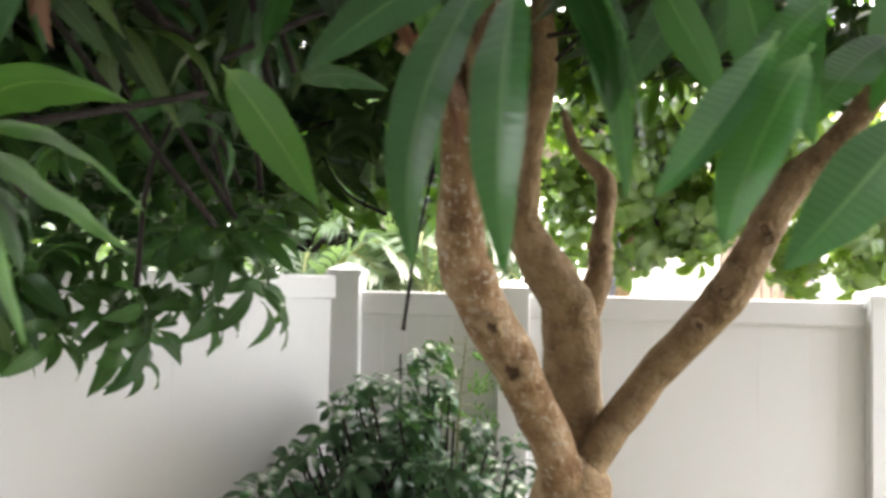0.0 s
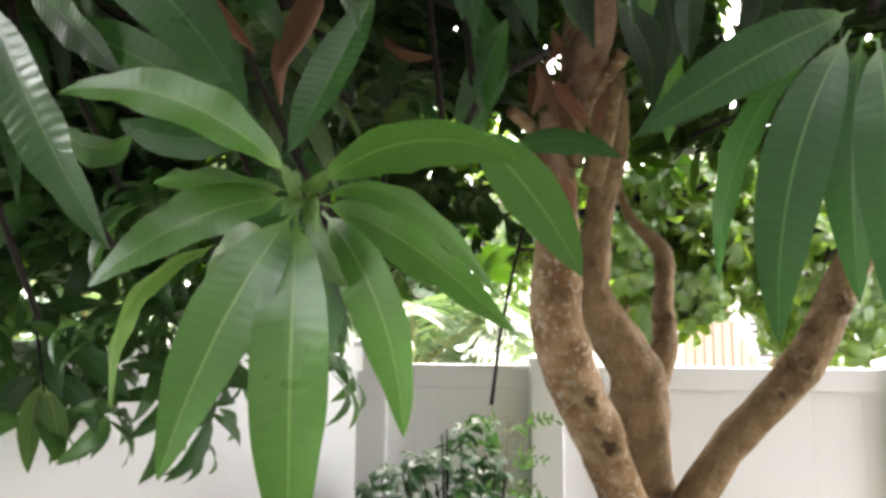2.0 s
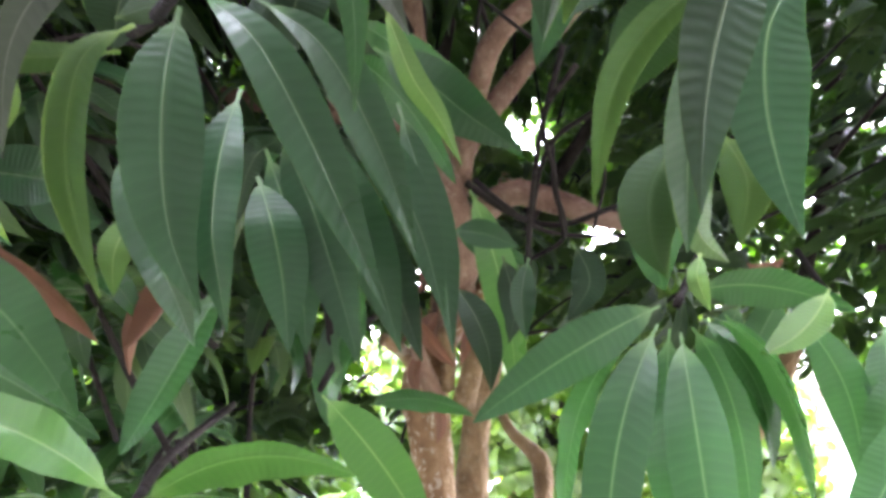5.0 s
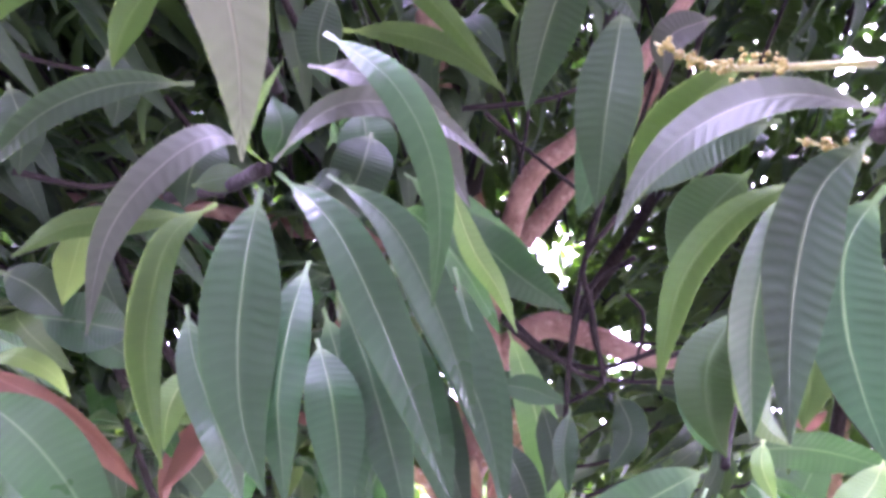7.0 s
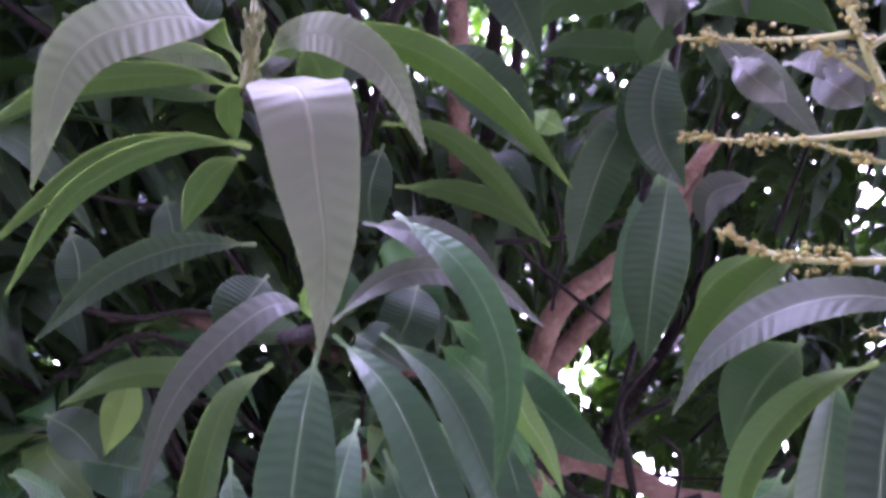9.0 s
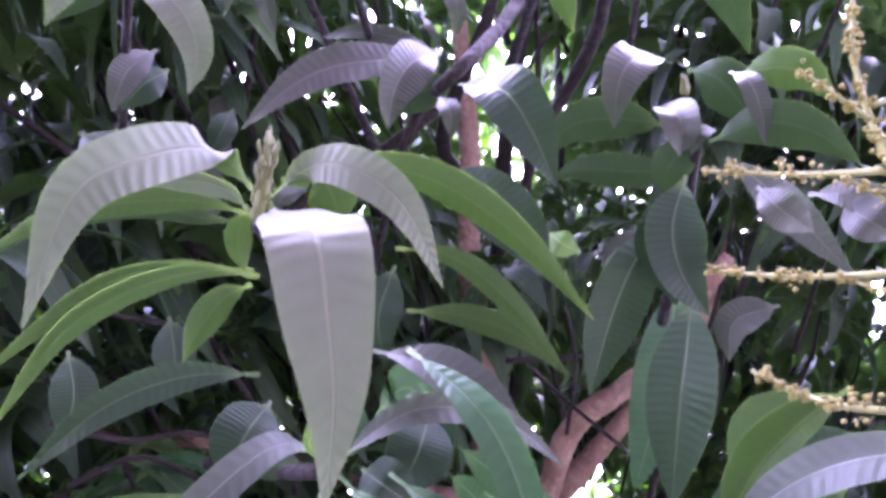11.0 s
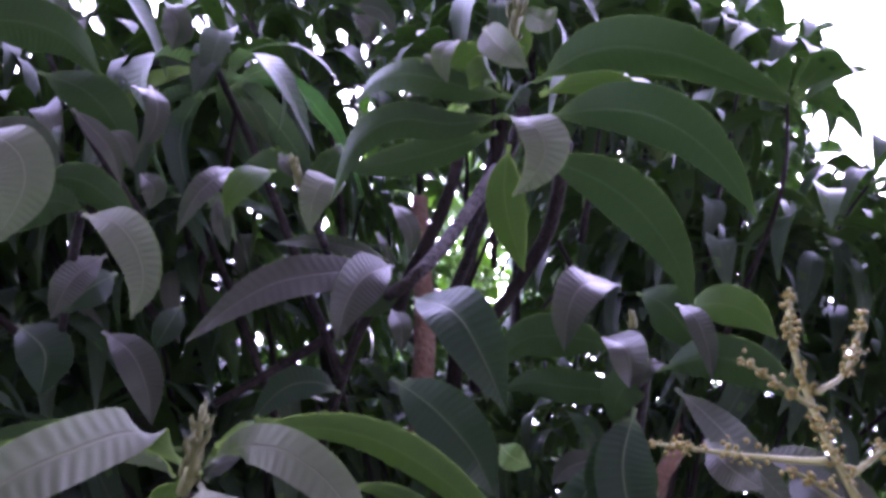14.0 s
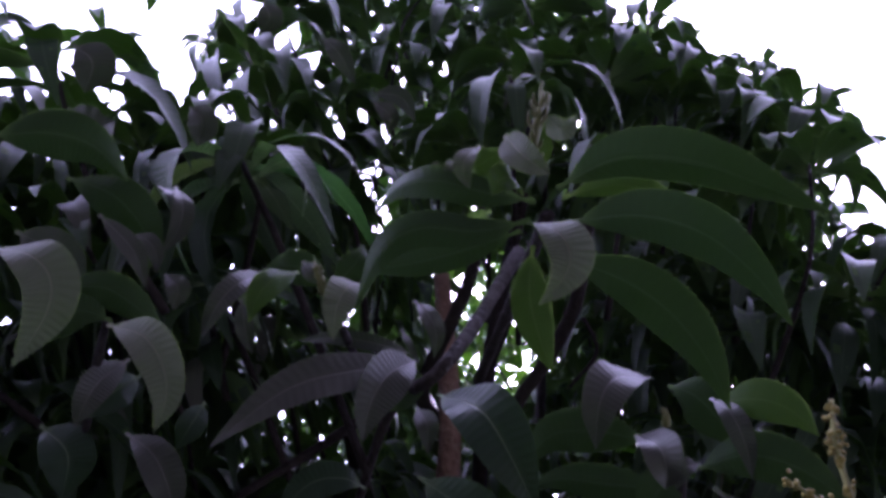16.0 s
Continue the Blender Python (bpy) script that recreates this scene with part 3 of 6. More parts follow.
def shoot(points):
    """A pointed bud of narrow scales at the end of a twig."""
    p = spline(points, 6)
    parts, r = [], random.Random(len(points) * 7)
    parts.append(tube(points, [0.0035, 0.0028, 0.001], 4, 8))
    axis = p[-1] - p[0]
    ln = np.linalg.norm(axis)
    axis /= ln
    for i in range(20):
        at = p[int((0.1 + 0.85 * i / 20) * (len(p) - 1))]
        a = i * 2.4
        d = np.array([math.cos(a), math.sin(a) * 0.6, math.sin(a) * 0.5])
        d -= axis * (d @ axis)
        d /= np.linalg.norm(d)
        tip = at + axis * ln * r.uniform(0.12, 0.26) + d * ln * r.uniform(0.05, 0.16)
        parts.append(tube([at, (at + tip) / 2 + d * 0.12 * ln * 0.3, tip], [0.0008, 0.0013, 0.0003], 3, 5))
    v, f = join_tubes(parts)
    mesh_object("leaf_bud", v, f, BUD_TIP, tree, "pale yellow-green pointed leaf bud")


SPRAY = mesh_object("flower_spray", *tube([(-0.105, 0.150, 2.20), (-0.103, 0.156, 2.21), (-0.101, 0.162, 2.22)], [0.003, 0.003, 0.003], 2, 6), STALK, tree, "open spray of yellow flower buds on pale stalks")


def spray_stem(points, r0, r1, bare):
    """A pale stalk with knotted clusters of tiny buds past its bare foot."""
    n = len(points)
    v, f = tube(points, [r0 + (r1 - r0) * i / (n - 1) for i in range(n)], 5, 7, 0.1, n)
    stalk = mesh_object("stalk", v, f, STALK, SPRAY)
    line = spline(points, 12)
    seg = np.r_[0, np.cumsum(np.linalg.norm(np.diff(line, axis=0), axis=1))]
    r = random.Random(round(1e4 * abs(line[-1][0]) + 1e3 * line[-1][2]))
    vs, fs, base = [], [], 0
    ball = bmesh.new()
    bmesh.ops.create_icosphere(ball, subdivisions=1, radius=1.0)
    bv = np.array([q.co[:] for q in ball.verts])
    bf = np.array([[q.index for q in g.verts] for g in ball.faces])
    ball.free()
    s = bare * seg[-1]
    while s < seg[-1]:
        u = s / seg[-1]
        at = np.array([np.interp(s, seg, line[:, k]) for k in range(3)])
        swell = 0.0105 * (1.15 - 0.65 * u) * r.uniform(0.25, 1.25)
        for _ in range(r.randint(5, 19)):
            d = np.array([r.gauss(0, 1) for _ in range(3)])
            d /= np.linalg.norm(d)
            c0 = at + d * swell * r.uniform(0.25, 1.0)
            size = r.uniform(0.0008, 0.0017)
            vs.append(bv * size * np.array([r.uniform(0.8, 1.3) for _ in range(3)]) + c0)
            fs.append(bf + base)
            base += len(bv)
        s += r.uniform(0.004, 0.0115)
    tagged(mesh_object("blossom", np.vstack(vs), np.vstack(fs), BUDS, SPRAY, "tiny yellow-brown flower buds"), kind="stuff")


# broad whorl of mid-green leaves hanging over the fence
twig([(-0.376, 1.147, 2.13), (-0.423, 0.84, 2.025), (-0.424, 0.636, 1.964)], 0.006, 0.005)
leaf((-0.433, 0.625, 1.972), (-0.513, 0.596, 2.021), (-0.601, 0.603, 2.025), (0.06, 0.49, 0.87), 0.050, "green")
leaf((-0.437, 0.627, 1.964), (-0.493, 0.63, 1.974), (-0.542, 0.645, 1.97), (0.19, -0.96, 0.22), 0.050, "green")
leaf((-0.437, 0.627, 1.958), (-0.502, 0.605, 1.936), (-0.575, 0.617, 1.887), (-0.46, 0.48, 0.75), 0.050, "green")
leaf((-0.431, 0.618, 1.946), (-0.469, 0.561, 1.859), (-0.504, 0.565, 1.761), (-0.9, 0.23, 0.38), 0.050, "green")
leaf((-0.429, 0.618, 1.944), (-0.421, 0.54, 1.827), (-0.417, 0.534, 1.707), (-0.99, 0.15, -0.03), 0.050, "green")
leaf((-0.419, 0.617, 1.947), (-0.407, 0.61, 1.914), (-0.389, 0.611, 1.89), (-0.59, 0.78, -0.19), 0.030, "lime")
leaf((-0.411, 0.626, 1.949), (-0.366, 0.601, 1.874), (-0.346, 0.62, 1.782), (-0.7, 0.67, -0.25), 0.050, "green")
leaf((-0.411, 0.625, 1.955), (-0.34, 0.613, 1.92), (-0.262, 0.634, 1.859), (-0.32, 0.83, -0.45), 0.050, "green")
leaf((-0.415, 0.645, 1.964), (-0.343, 0.659, 1.965), (-0.266, 0.681, 1.891), (-0.17, 0.96, -0.22), 0.050, "green")
leaf((-0.416, 0.624, 1.967), (-0.34, 0.594, 1.998), (-0.258, 0.599, 1.984), (0.15, 0.85, -0.5), 0.050, "green")
leaf((-0.496, 0.696, 1.932), (-0.57, 0.708, 1.887), (-0.587, 0.72, 1.792), (0.03, -1, 0.09), 0.050, "lime")
leaf((-0.434, 0.629, 1.937), (-0.391, 0.668, 1.918), (-0.385, 0.695, 1.86), (-0.49, 0.85, -0.18), 0.050, "dark")
leaf((-0.454, 0.651, 1.936), (-0.491, 0.697, 1.918), (-0.526, 0.747, 1.866), (-0.62, 0.66, 0.42), 0.040, "lime")
leaf((-0.666, 0.708, 2.129), (-0.547, 0.684, 2.074), (-0.465, 0.703, 2.024), (-0.51, 0.71, -0.48), 0.055, "dark")
leaf((-0.373, 0.698, 2.172), (-0.413, 0.682, 2.074), (-0.444, 0.682, 2.009), (-0.64, 0.55, 0.54), 0.050, "dark")
leaf((-0.489, 0.762, 2.05), (-0.548, 0.749, 2.037), (-0.608, 0.752, 2.051), (-0.11, 0.3, 0.95), 0.050, "dark")
leaf((-0.64, 0.569, 2.084), (-0.6, 0.576, 1.995), (-0.557, 0.602, 1.913), (-0.87, 0.48, -0.13), 0.050, "dark")
leaf((-0.675, 0.685, 2.152), (-0.626, 0.686, 2.111), (-0.593, 0.707, 2.078), (-0.67, 0.73, -0.11), 0.050, "dark")
leaf((-0.737, 0.88, 2.09), (-0.675, 0.878, 2.059), (-0.636, 0.873, 2.078), (-0.32, 0.82, -0.47), 0.050, "green")
leaf((-0.711, 0.671, 2.132), (-0.671, 0.654, 2.07), (-0.651, 0.659, 2.014), (-0.82, 0.57, 0.06), 0.050, "lime")
leaf((-0.426, 0.616, 1.958), (-0.432, 0.596, 1.965), (-0.437, 0.595, 1.976), (0.44, 0.76, 0.48), 0.020, "lime")
leaf((-0.421, 0.616, 1.959), (-0.414, 0.594, 1.965), (-0.404, 0.592, 1.972), (0.36, 0.91, -0.18), 0.020, "lime")
leaf((-0.423, 0.616, 1.957), (-0.415, 0.597, 1.943), (-0.412, 0.589, 1.924), (-0.63, 0.77, -0.05), 0.020, "lime")
leaf((-0.426, 0.616, 1.958), (-0.43, 0.598, 1.947), (-0.439, 0.599, 1.94), (-0.43, 0.72, 0.54), 0.020, "lime")
leaf((-0.428, 0.647, 1.959), (-0.458, 0.694, 1.923), (-0.473, 0.723, 1.857), (-0.8, 0.52, 0.3), 0.050, "dark")
leaf((-0.424, 0.646, 1.959), (-0.41, 0.692, 1.901), (-0.409, 0.72, 1.84), (-0.78, 0.62, -0.05), 0.050, "dark")
twig([(-1.168, 1.905, 1.916), (-1.108, 1.809, 1.837), (-1.075, 1.765, 1.765)], 0.004, 0.003)
leaf((-1.078, 1.765, 1.765), (-1.1, 1.779, 1.68), (-1.103, 1.794, 1.573), (-0.92, -0.39, 0.06), 0.051, "lime")
leaf((-1.071, 1.766, 1.759), (-1.045, 1.774, 1.68), (-1.033, 1.786, 1.59), (-0.97, -0.01, -0.26), 0.050, "lime")
leaf((-1.093, 1.786, 1.776), (-1.144, 1.775, 1.74), (-1.178, 1.79, 1.654), (-0.85, -0.12, 0.51), 0.050, "dark")
leaf((-1.074, 1.784, 1.776), (-1.006, 1.782, 1.74), (-0.959, 1.769, 1.657), (-0.75, -0.16, -0.65), 0.050, "dark")

# leaves hanging before the knotted limb
twig([(-0.068, 1.294, 2.379), (-0.205, 1.071, 2.226), (-0.269, 0.879, 2.104)], 0.006, 0.004)
leaf((-0.267, 0.869, 2.095), (-0.201, 0.843, 2.015), (-0.145, 0.848, 1.927), (-0.75, 0.3, -0.59), 0.061, "green")
leaf((-0.196, 0.983, 2.104), (-0.138, 0.928, 2.103), (-0.072, 0.925, 2.082), (0.18, 0.91, -0.37), 0.050, "dark")
leaf((-0.248, 0.935, 2.123), (-0.23, 0.971, 2.233), (-0.257, 1.011, 2.343), (0.92, 0.27, 0.29), 0.050, "dark")
leaf((-0.069, 0.907, 2.393), (-0.036, 0.887, 2.24), (-0.014, 0.919, 2.1), (-0.91, 0.39, -0.16), 0.051, "green")
leaf((-0.201, 0.961, 2.284), (-0.247, 0.95, 2.16), (-0.251, 0.973, 2.075), (-0.8, 0.49, 0.34), 0.050, "dark")

# whorl of dark leaves beside the leaning limb
twig([(0.433, 1.111, 2.438), (0.206, 0.837, 2.251), (0.078, 0.665, 2.158)], 0.006, 0.005)
leaf((0.056, 0.66, 2.154), (-0.048, 0.663, 2.1), (-0.137, 0.696, 2.04), (-0.51, -0.04, 0.86), 0.052, "deep")
leaf((0.048, 0.656, 2.133), (-0.022, 0.642, 1.997), (-0.026, 0.669, 1.854), (-0.87, 0.41, 0.25), 0.054, "deep")
leaf((0.065, 0.645, 2.122), (0.045, 0.61, 1.988), (0.053, 0.623, 1.849), (-0.83, 0.56, -0.01), 0.055, "deep")
leaf((0.091, 0.646, 2.138), (0.131, 0.634, 2.073), (0.147, 0.652, 1.993), (-0.9, -0.28, -0.33), 0.050, "dark")
leaf((0.097, 0.658, 2.169), (0.169, 0.642, 2.175), (0.272, 0.639, 2.151), (0.28, 0.76, -0.58), 0.050, "deep")
leaf((0.096, 0.635, 2.137), (0.143, 0.612, 2.068), (0.173, 0.637, 1.949), (0.26, 0.96, 0.08), 0.050, "dark")
leaf((0.192, 0.581, 2.153), (0.157, 0.587, 2.112), (0.118, 0.601, 2.092), (-0.08, 0.61, 0.79), 0.040, "lime")
leaf((0.065, 0.734, 2.145), (0.002, 0.768, 2.06), (-0.001, 0.826, 1.919), (-0.18, 0.91, 0.38), 0.050, "dark")
leaf((0.065, 0.664, 2.131), (0.049, 0.666, 2.013), (0.066, 0.693, 1.893), (-0.56, 0.82, 0.12), 0.050, "deep")
leaf((0.104, 0.685, 2.14), (0.16, 0.716, 2.059), (0.189, 0.764, 1.933), (-0.45, 0.89, 0), 0.050, "deep")

# leaves hanging at the crown's edge beside the leaning limb
twig([(0.591, 1.076, 2.409), (0.45, 0.882, 2.278), (0.342, 0.726, 2.183)], 0.006, 0.004)
leaf((0.284, 0.737, 2.169), (0.302, 0.71, 2.08), (0.298, 0.715, 1.981), (-0.61, 0.79, 0.04), 0.050, "deep")
leaf((0.217, 0.786, 2.189), (0.261, 0.789, 2.117), (0.306, 0.792, 2.038), (-0.52, 0.82, -0.22), 0.050, "dark")
leaf((0.39, 0.594, 1.993), (0.325, 0.577, 1.925), (0.267, 0.58, 1.858), (-0.72, 0.32, 0.62), 0.058, "deep")
leaf((0.432, 0.69, 2.087), (0.379, 0.692, 2.049), (0.338, 0.694, 1.989), (-0.36, 0.6, 0.72), 0.050, "dark")
leaf((0.35, 0.687, 2.149), (0.326, 0.671, 2.068), (0.339, 0.675, 1.975), (-0.52, 0.84, 0.18), 0.050, "deep")
leaf((0.313, 0.884, 2.234), (0.266, 0.887, 2.164), (0.207, 0.891, 2.067), (-0.84, 0.06, 0.54), 0.055, "dark")
leaf((0.438, 0.736, 2.173), (0.439, 0.71, 2.094), (0.413, 0.713, 2.016), (-0.52, 0.83, 0.19), 0.050, "deep")
leaf((0.424, 0.932, 2.272), (0.368, 0.935, 2.198), (0.312, 0.939, 2.117), (-0.8, 0.09, 0.59), 0.058, "dark")
twig([(0.629, 0.766, 2.222), (0.45, 0.669, 2.152), (0.318, 0.6, 2.095)], 0.006, 0.004)
leaf((0.265, 0.583, 2.05), (0.221, 0.594, 1.977), (0.178, 0.622, 1.919), (-0.35, 0.75, 0.56), 0.050, "deep")
leaf((0.327, 0.609, 2.092), (0.285, 0.632, 2.05), (0.255, 0.666, 1.962), (-0.31, 0.74, 0.59), 0.050, "dark")
leaf((0.291, 0.58, 2.039), (0.252, 0.593, 1.957), (0.235, 0.621, 1.878), (-0.67, 0.63, 0.39), 0.052, "deep")

# drooping whorl over the branches
twig([(-0.499, 0.643, 2.378), (-0.435, 0.506, 2.308), (-0.395, 0.390, 2.254)], 0.006, 0.005)
blade([(-0.400, 0.385, 2.260), (-0.423, 0.346, 2.242), (-0.450, 0.342, 2.205), (-0.470, 0.366, 2.175), (-0.479, 0.413, 2.139)], (-0.79, -0.45, 0.41), 0.020, "sheen")
blade([(-0.422, 0.411, 2.236), (-0.443, 0.394, 2.198), (-0.447, 0.407, 2.145), (-0.444, 0.440, 2.116), (-0.434, 0.481, 2.083)], (0.82, 0.51, 0.27), 0.023, "olive")
blade([(-0.395, 0.397, 2.243), (-0.397, 0.391, 2.191), (-0.395, 0.400, 2.141), (-0.387, 0.414, 2.099), (-0.369, 0.434, 2.061)], (-0.97, -0.19, -0.15), 0.045, "dark")
blade([(-0.359, 0.455, 2.226), (-0.367, 0.445, 2.178), (-0.369, 0.449, 2.125), (-0.364, 0.457, 2.096), (-0.356, 0.475, 2.062)], (-0.97, 0.26, 0.00), 0.034, "deep")
blade([(-0.387, 0.391, 2.253), (-0.349, 0.372, 2.209), (-0.316, 0.385, 2.157), (-0.291, 0.404, 2.114), (-0.263, 0.427, 2.065)], (-0.86, -0.00, -0.52), 0.034, "dark")
blade([(-0.354, 0.415, 2.273), (-0.310, 0.409, 2.239), (-0.275, 0.421, 2.186), (-0.251, 0.440, 2.140), (-0.239, 0.456, 2.115)], (-0.87, 0.03, -0.50), 0.032, "dark")
blade([(-0.301, 0.459, 2.232), (-0.260, 0.454, 2.181), (-0.234, 0.460, 2.132), (-0.214, 0.480, 2.077)], (-0.92, 0.10, -0.38), 0.032, "dark")
blade([(-0.333, 0.509, 2.229), (-0.307, 0.509, 2.171), (-0.286, 0.518, 2.116), (-0.265, 0.533, 2.054)], (-0.89, 0.38, -0.25), 0.040, "dark")
blade([(-0.346, 0.524, 2.196), (-0.333, 0.508, 2.151), (-0.323, 0.514, 2.109), (-0.316, 0.528, 2.062)], (-0.98, -0.05, -0.20), 0.041, "deep")
blade([(-0.446, 0.531, 2.216), (-0.432, 0.529, 2.171), (-0.405, 0.548, 2.120), (-0.386, 0.598, 2.082)], (-0.69, -0.35, -0.63), 0.037, "dark")
blade([(-0.367, 0.277, 2.267), (-0.334, 0.255, 2.223), (-0.311, 0.266, 2.190), (-0.300, 0.292, 2.167), (-0.295, 0.333, 2.142)], (-0.83, 0.54, -0.14), 0.019, "dark")
blade([(-0.389, 0.387, 2.259), (-0.366, 0.345, 2.266), (-0.337, 0.335, 2.276), (-0.291, 0.358, 2.289), (-0.240, 0.397, 2.288)], (0.12, 0.64, -0.76), 0.018, "sheen")
blade([(-0.329, 0.491, 2.401), (-0.321, 0.496, 2.363), (-0.316, 0.536, 2.341)], (-0.98, 0.16, -0.10), 0.050, "dark")
blade([(-0.266, 0.433, 2.300), (-0.242, 0.449, 2.249), (-0.218, 0.466, 2.227), (-0.195, 0.493, 2.204)], (0.80, -0.45, 0.40), 0.019, "lime")
blade([(-0.256, 0.549, 2.344), (-0.211, 0.537, 2.307), (-0.174, 0.541, 2.280), (-0.118, 0.564, 2.262)], (-0.44, 0.78, -0.45), 0.049, "dark")
blade([(-0.394, 0.380, 2.251), (-0.407, 0.361, 2.250), (-0.404, 0.346, 2.262), (-0.390, 0.333, 2.294)], (-0.94, -0.26, 0.20), 0.008, "lime")
blade([(-0.392, 0.395, 2.264), (-0.386, 0.375, 2.275), (-0.396, 0.370, 2.297)], (0.99, -0.03, 0.11), 0.025, "dark")
blade([(-0.453, 0.516, 2.288), (-0.493, 0.498, 2.265), (-0.532, 0.493, 2.252), (-0.573, 0.522, 2.236)], (0.43, 0.54, -0.73), 0.022, "olive")
blade([(-0.530, 0.518, 2.272), (-0.531, 0.525, 2.236), (-0.537, 0.546, 2.212)], (0.96, 0.29, 0.02), 0.028, "under")
blade([(-0.453, 0.488, 2.296), (-0.427, 0.468, 2.295), (-0.405, 0.453, 2.285)], (-0.23, -0.56, 0.80), 0.021, "deep")
blade([(-0.589, 0.651, 2.243), (-0.547, 0.653, 2.243), (-0.509, 0.682, 2.249)], (-0.08, 0.35, -0.93), 0.052, "dark")
blade([(-0.602, 0.585, 2.253), (-0.575, 0.588, 2.243), (-0.557, 0.620, 2.234)], (-0.52, 0.19, -0.84), 0.038, "shade")
blade([(-0.578, 0.539, 2.161), (-0.550, 0.527, 2.163), (-0.528, 0.536, 2.156), (-0.518, 0.563, 2.147)], (0.55, -0.11, 0.83), 0.015, "under")
blade([(-0.441, 0.604, 2.198), (-0.453, 0.595, 2.156), (-0.455, 0.624, 2.127)], (0.97, 0.18, -0.13), 0.026, "lime")

# single leaves further in
leaf((-0.271, 0.611, 2.423), (-0.183, 0.612, 2.365), (-0.091, 0.63, 2.293), (-0.3, 0.92, -0.24), 0.050, "dark")
leaf((-0.258, 0.702, 2.442), (-0.206, 0.671, 2.37), (-0.145, 0.699, 2.293), (-0.39, 0.92, -0.06), 0.050, "dark")
leaf((-0.353, 0.609, 2.438), (-0.322, 0.565, 2.444), (-0.294, 0.598, 2.37), (-0.51, 0.83, -0.22), 0.050, "dark")
leaf((-0.627, 0.634, 2.218), (-0.577, 0.611, 2.197), (-0.534, 0.619, 2.164), (-0.49, 0.87, -0.05), 0.040, "dark")
leaf((-0.623, 0.657, 2.172), (-0.537, 0.623, 2.114), (-0.475, 0.652, 2.035), (-0.68, -0.03, -0.73), 0.058, "dark")
leaf((-0.62, 0.877, 2.365), (-0.576, 0.875, 2.308), (-0.529, 0.871, 2.295), (-0.64, 0.45, -0.62), 0.050, "dark")
leaf((-0.045, 1.083, 2.398), (0.014, 1.064, 2.366), (0.073, 1.06, 2.349), (-0.12, 0.76, -0.64), 0.040, "dark")
leaf((0.081, 0.602, 2.3), (0.05, 0.634, 2.229), (0.065, 0.662, 2.171), (-0.77, 0.53, 0.34), 0.055, "dark")
leaf((0.005, 0.59, 2.702), (-0.016, 0.641, 2.57), (-0.04, 0.703, 2.461), (-0.93, 0.23, 0.28), 0.069, "dark")

# dead curled leaves
leaf((-0.648, 0.713, 2.21), (-0.557, 0.703, 2.172), (-0.485, 0.732, 2.116), (-0.55, 0.33, -0.76), 0.028, "dry", curl=0.9)
leaf((-0.429, 0.794, 2.227), (-0.442, 0.811, 2.178), (-0.481, 0.842, 2.136), (-0.77, 0.43, 0.47), 0.034, "dry", curl=1.0)
leaf((-0.438, 0.828, 2.211), (-0.465, 0.854, 2.172), (-0.479, 0.886, 2.117), (-0.51, 0.8, 0.33), 0.030, "dry", curl=1.0)
leaf((-0.086, 1.206, 2.29), (-0.061, 1.192, 2.24), (-0.027, 1.182, 2.203), (-0.74, 0.31, -0.59), 0.024, "dry", curl=0.9)
leaf((0.304, 0.841, 2.281), (0.327, 0.838, 2.277), (0.352, 0.827, 2.287), (0.49, 0.59, -0.64), 0.024, "dry", curl=0.8)
leaf((-0.289, 1.187, 2.517), (-0.271, 1.202, 2.481), (-0.263, 1.219, 2.446), (-0.71, 0.7, 0.03), 0.035, "dry", curl=0.8)
leaf((-0.256, 1.188, 2.72), (-0.234, 1.193, 2.7), (-0.211, 1.198, 2.681), (-0.53, 0.78, -0.32), 0.024, "dry", curl=0.8)
leaf((-0.064, 1.491, 2.414), (-0.051, 1.494, 2.38), (-0.066, 1.501, 2.334), (-0.87, 0.47, 0.16), 0.024, "dry", curl=0.8)
leaf((-0.045, 1.383, 2.462), (-0.028, 1.386, 2.42), (-0.058, 1.393, 2.388), (-0.75, 0.56, 0.35), 0.024, "dry", curl=0.8)
leaf((-0.365, 1.317, 2.4), (-0.325, 1.317, 2.371), (-0.265, 1.312, 2.363), (-0.23, 0.83, -0.51), 0.024, "dry", curl=0.8)
blade([(-0.309, 0.521, 2.253), (-0.281, 0.522, 2.187), (-0.254, 0.532, 2.129), (-0.232, 0.552, 2.071)], (-0.92, 0.01, -0.39), 0.046, "dark")
blade([(-0.242, 0.506, 2.262), (-0.222, 0.512, 2.196), (-0.205, 0.524, 2.137), (-0.192, 0.547, 2.070)], (-0.97, -0.05, -0.25), 0.032, "dark")
blade([(-0.342, 0.554, 2.236), (-0.321, 0.556, 2.178), (-0.308, 0.566, 2.127), (-0.301, 0.582, 2.074)], (-0.96, 0.26, -0.12), 0.042, "deep")
blade([(-0.274, 0.574, 2.229), (-0.248, 0.572, 2.169), (-0.225, 0.578, 2.115), (-0.208, 0.588, 2.073)], (-0.92, 0.11, -0.37), 0.039, "shade")
blade([(-0.314, 0.579, 2.272), (-0.293, 0.587, 2.202), (-0.274, 0.596, 2.137), (-0.260, 0.616, 2.086)], (-0.90, 0.42, -0.16), 0.043, "shade")
blade([(-0.141, 0.733, 2.191), (-0.124, 0.717, 2.152), (-0.110, 0.721, 2.114), (-0.105, 0.736, 2.078)], (-0.96, 0.18, -0.20), 0.035, "shade")
blade([(-0.051, 0.744, 2.231), (-0.060, 0.750, 2.187), (-0.051, 0.769, 2.142)], (-0.99, -0.16, -0.05), 0.032, "dark")
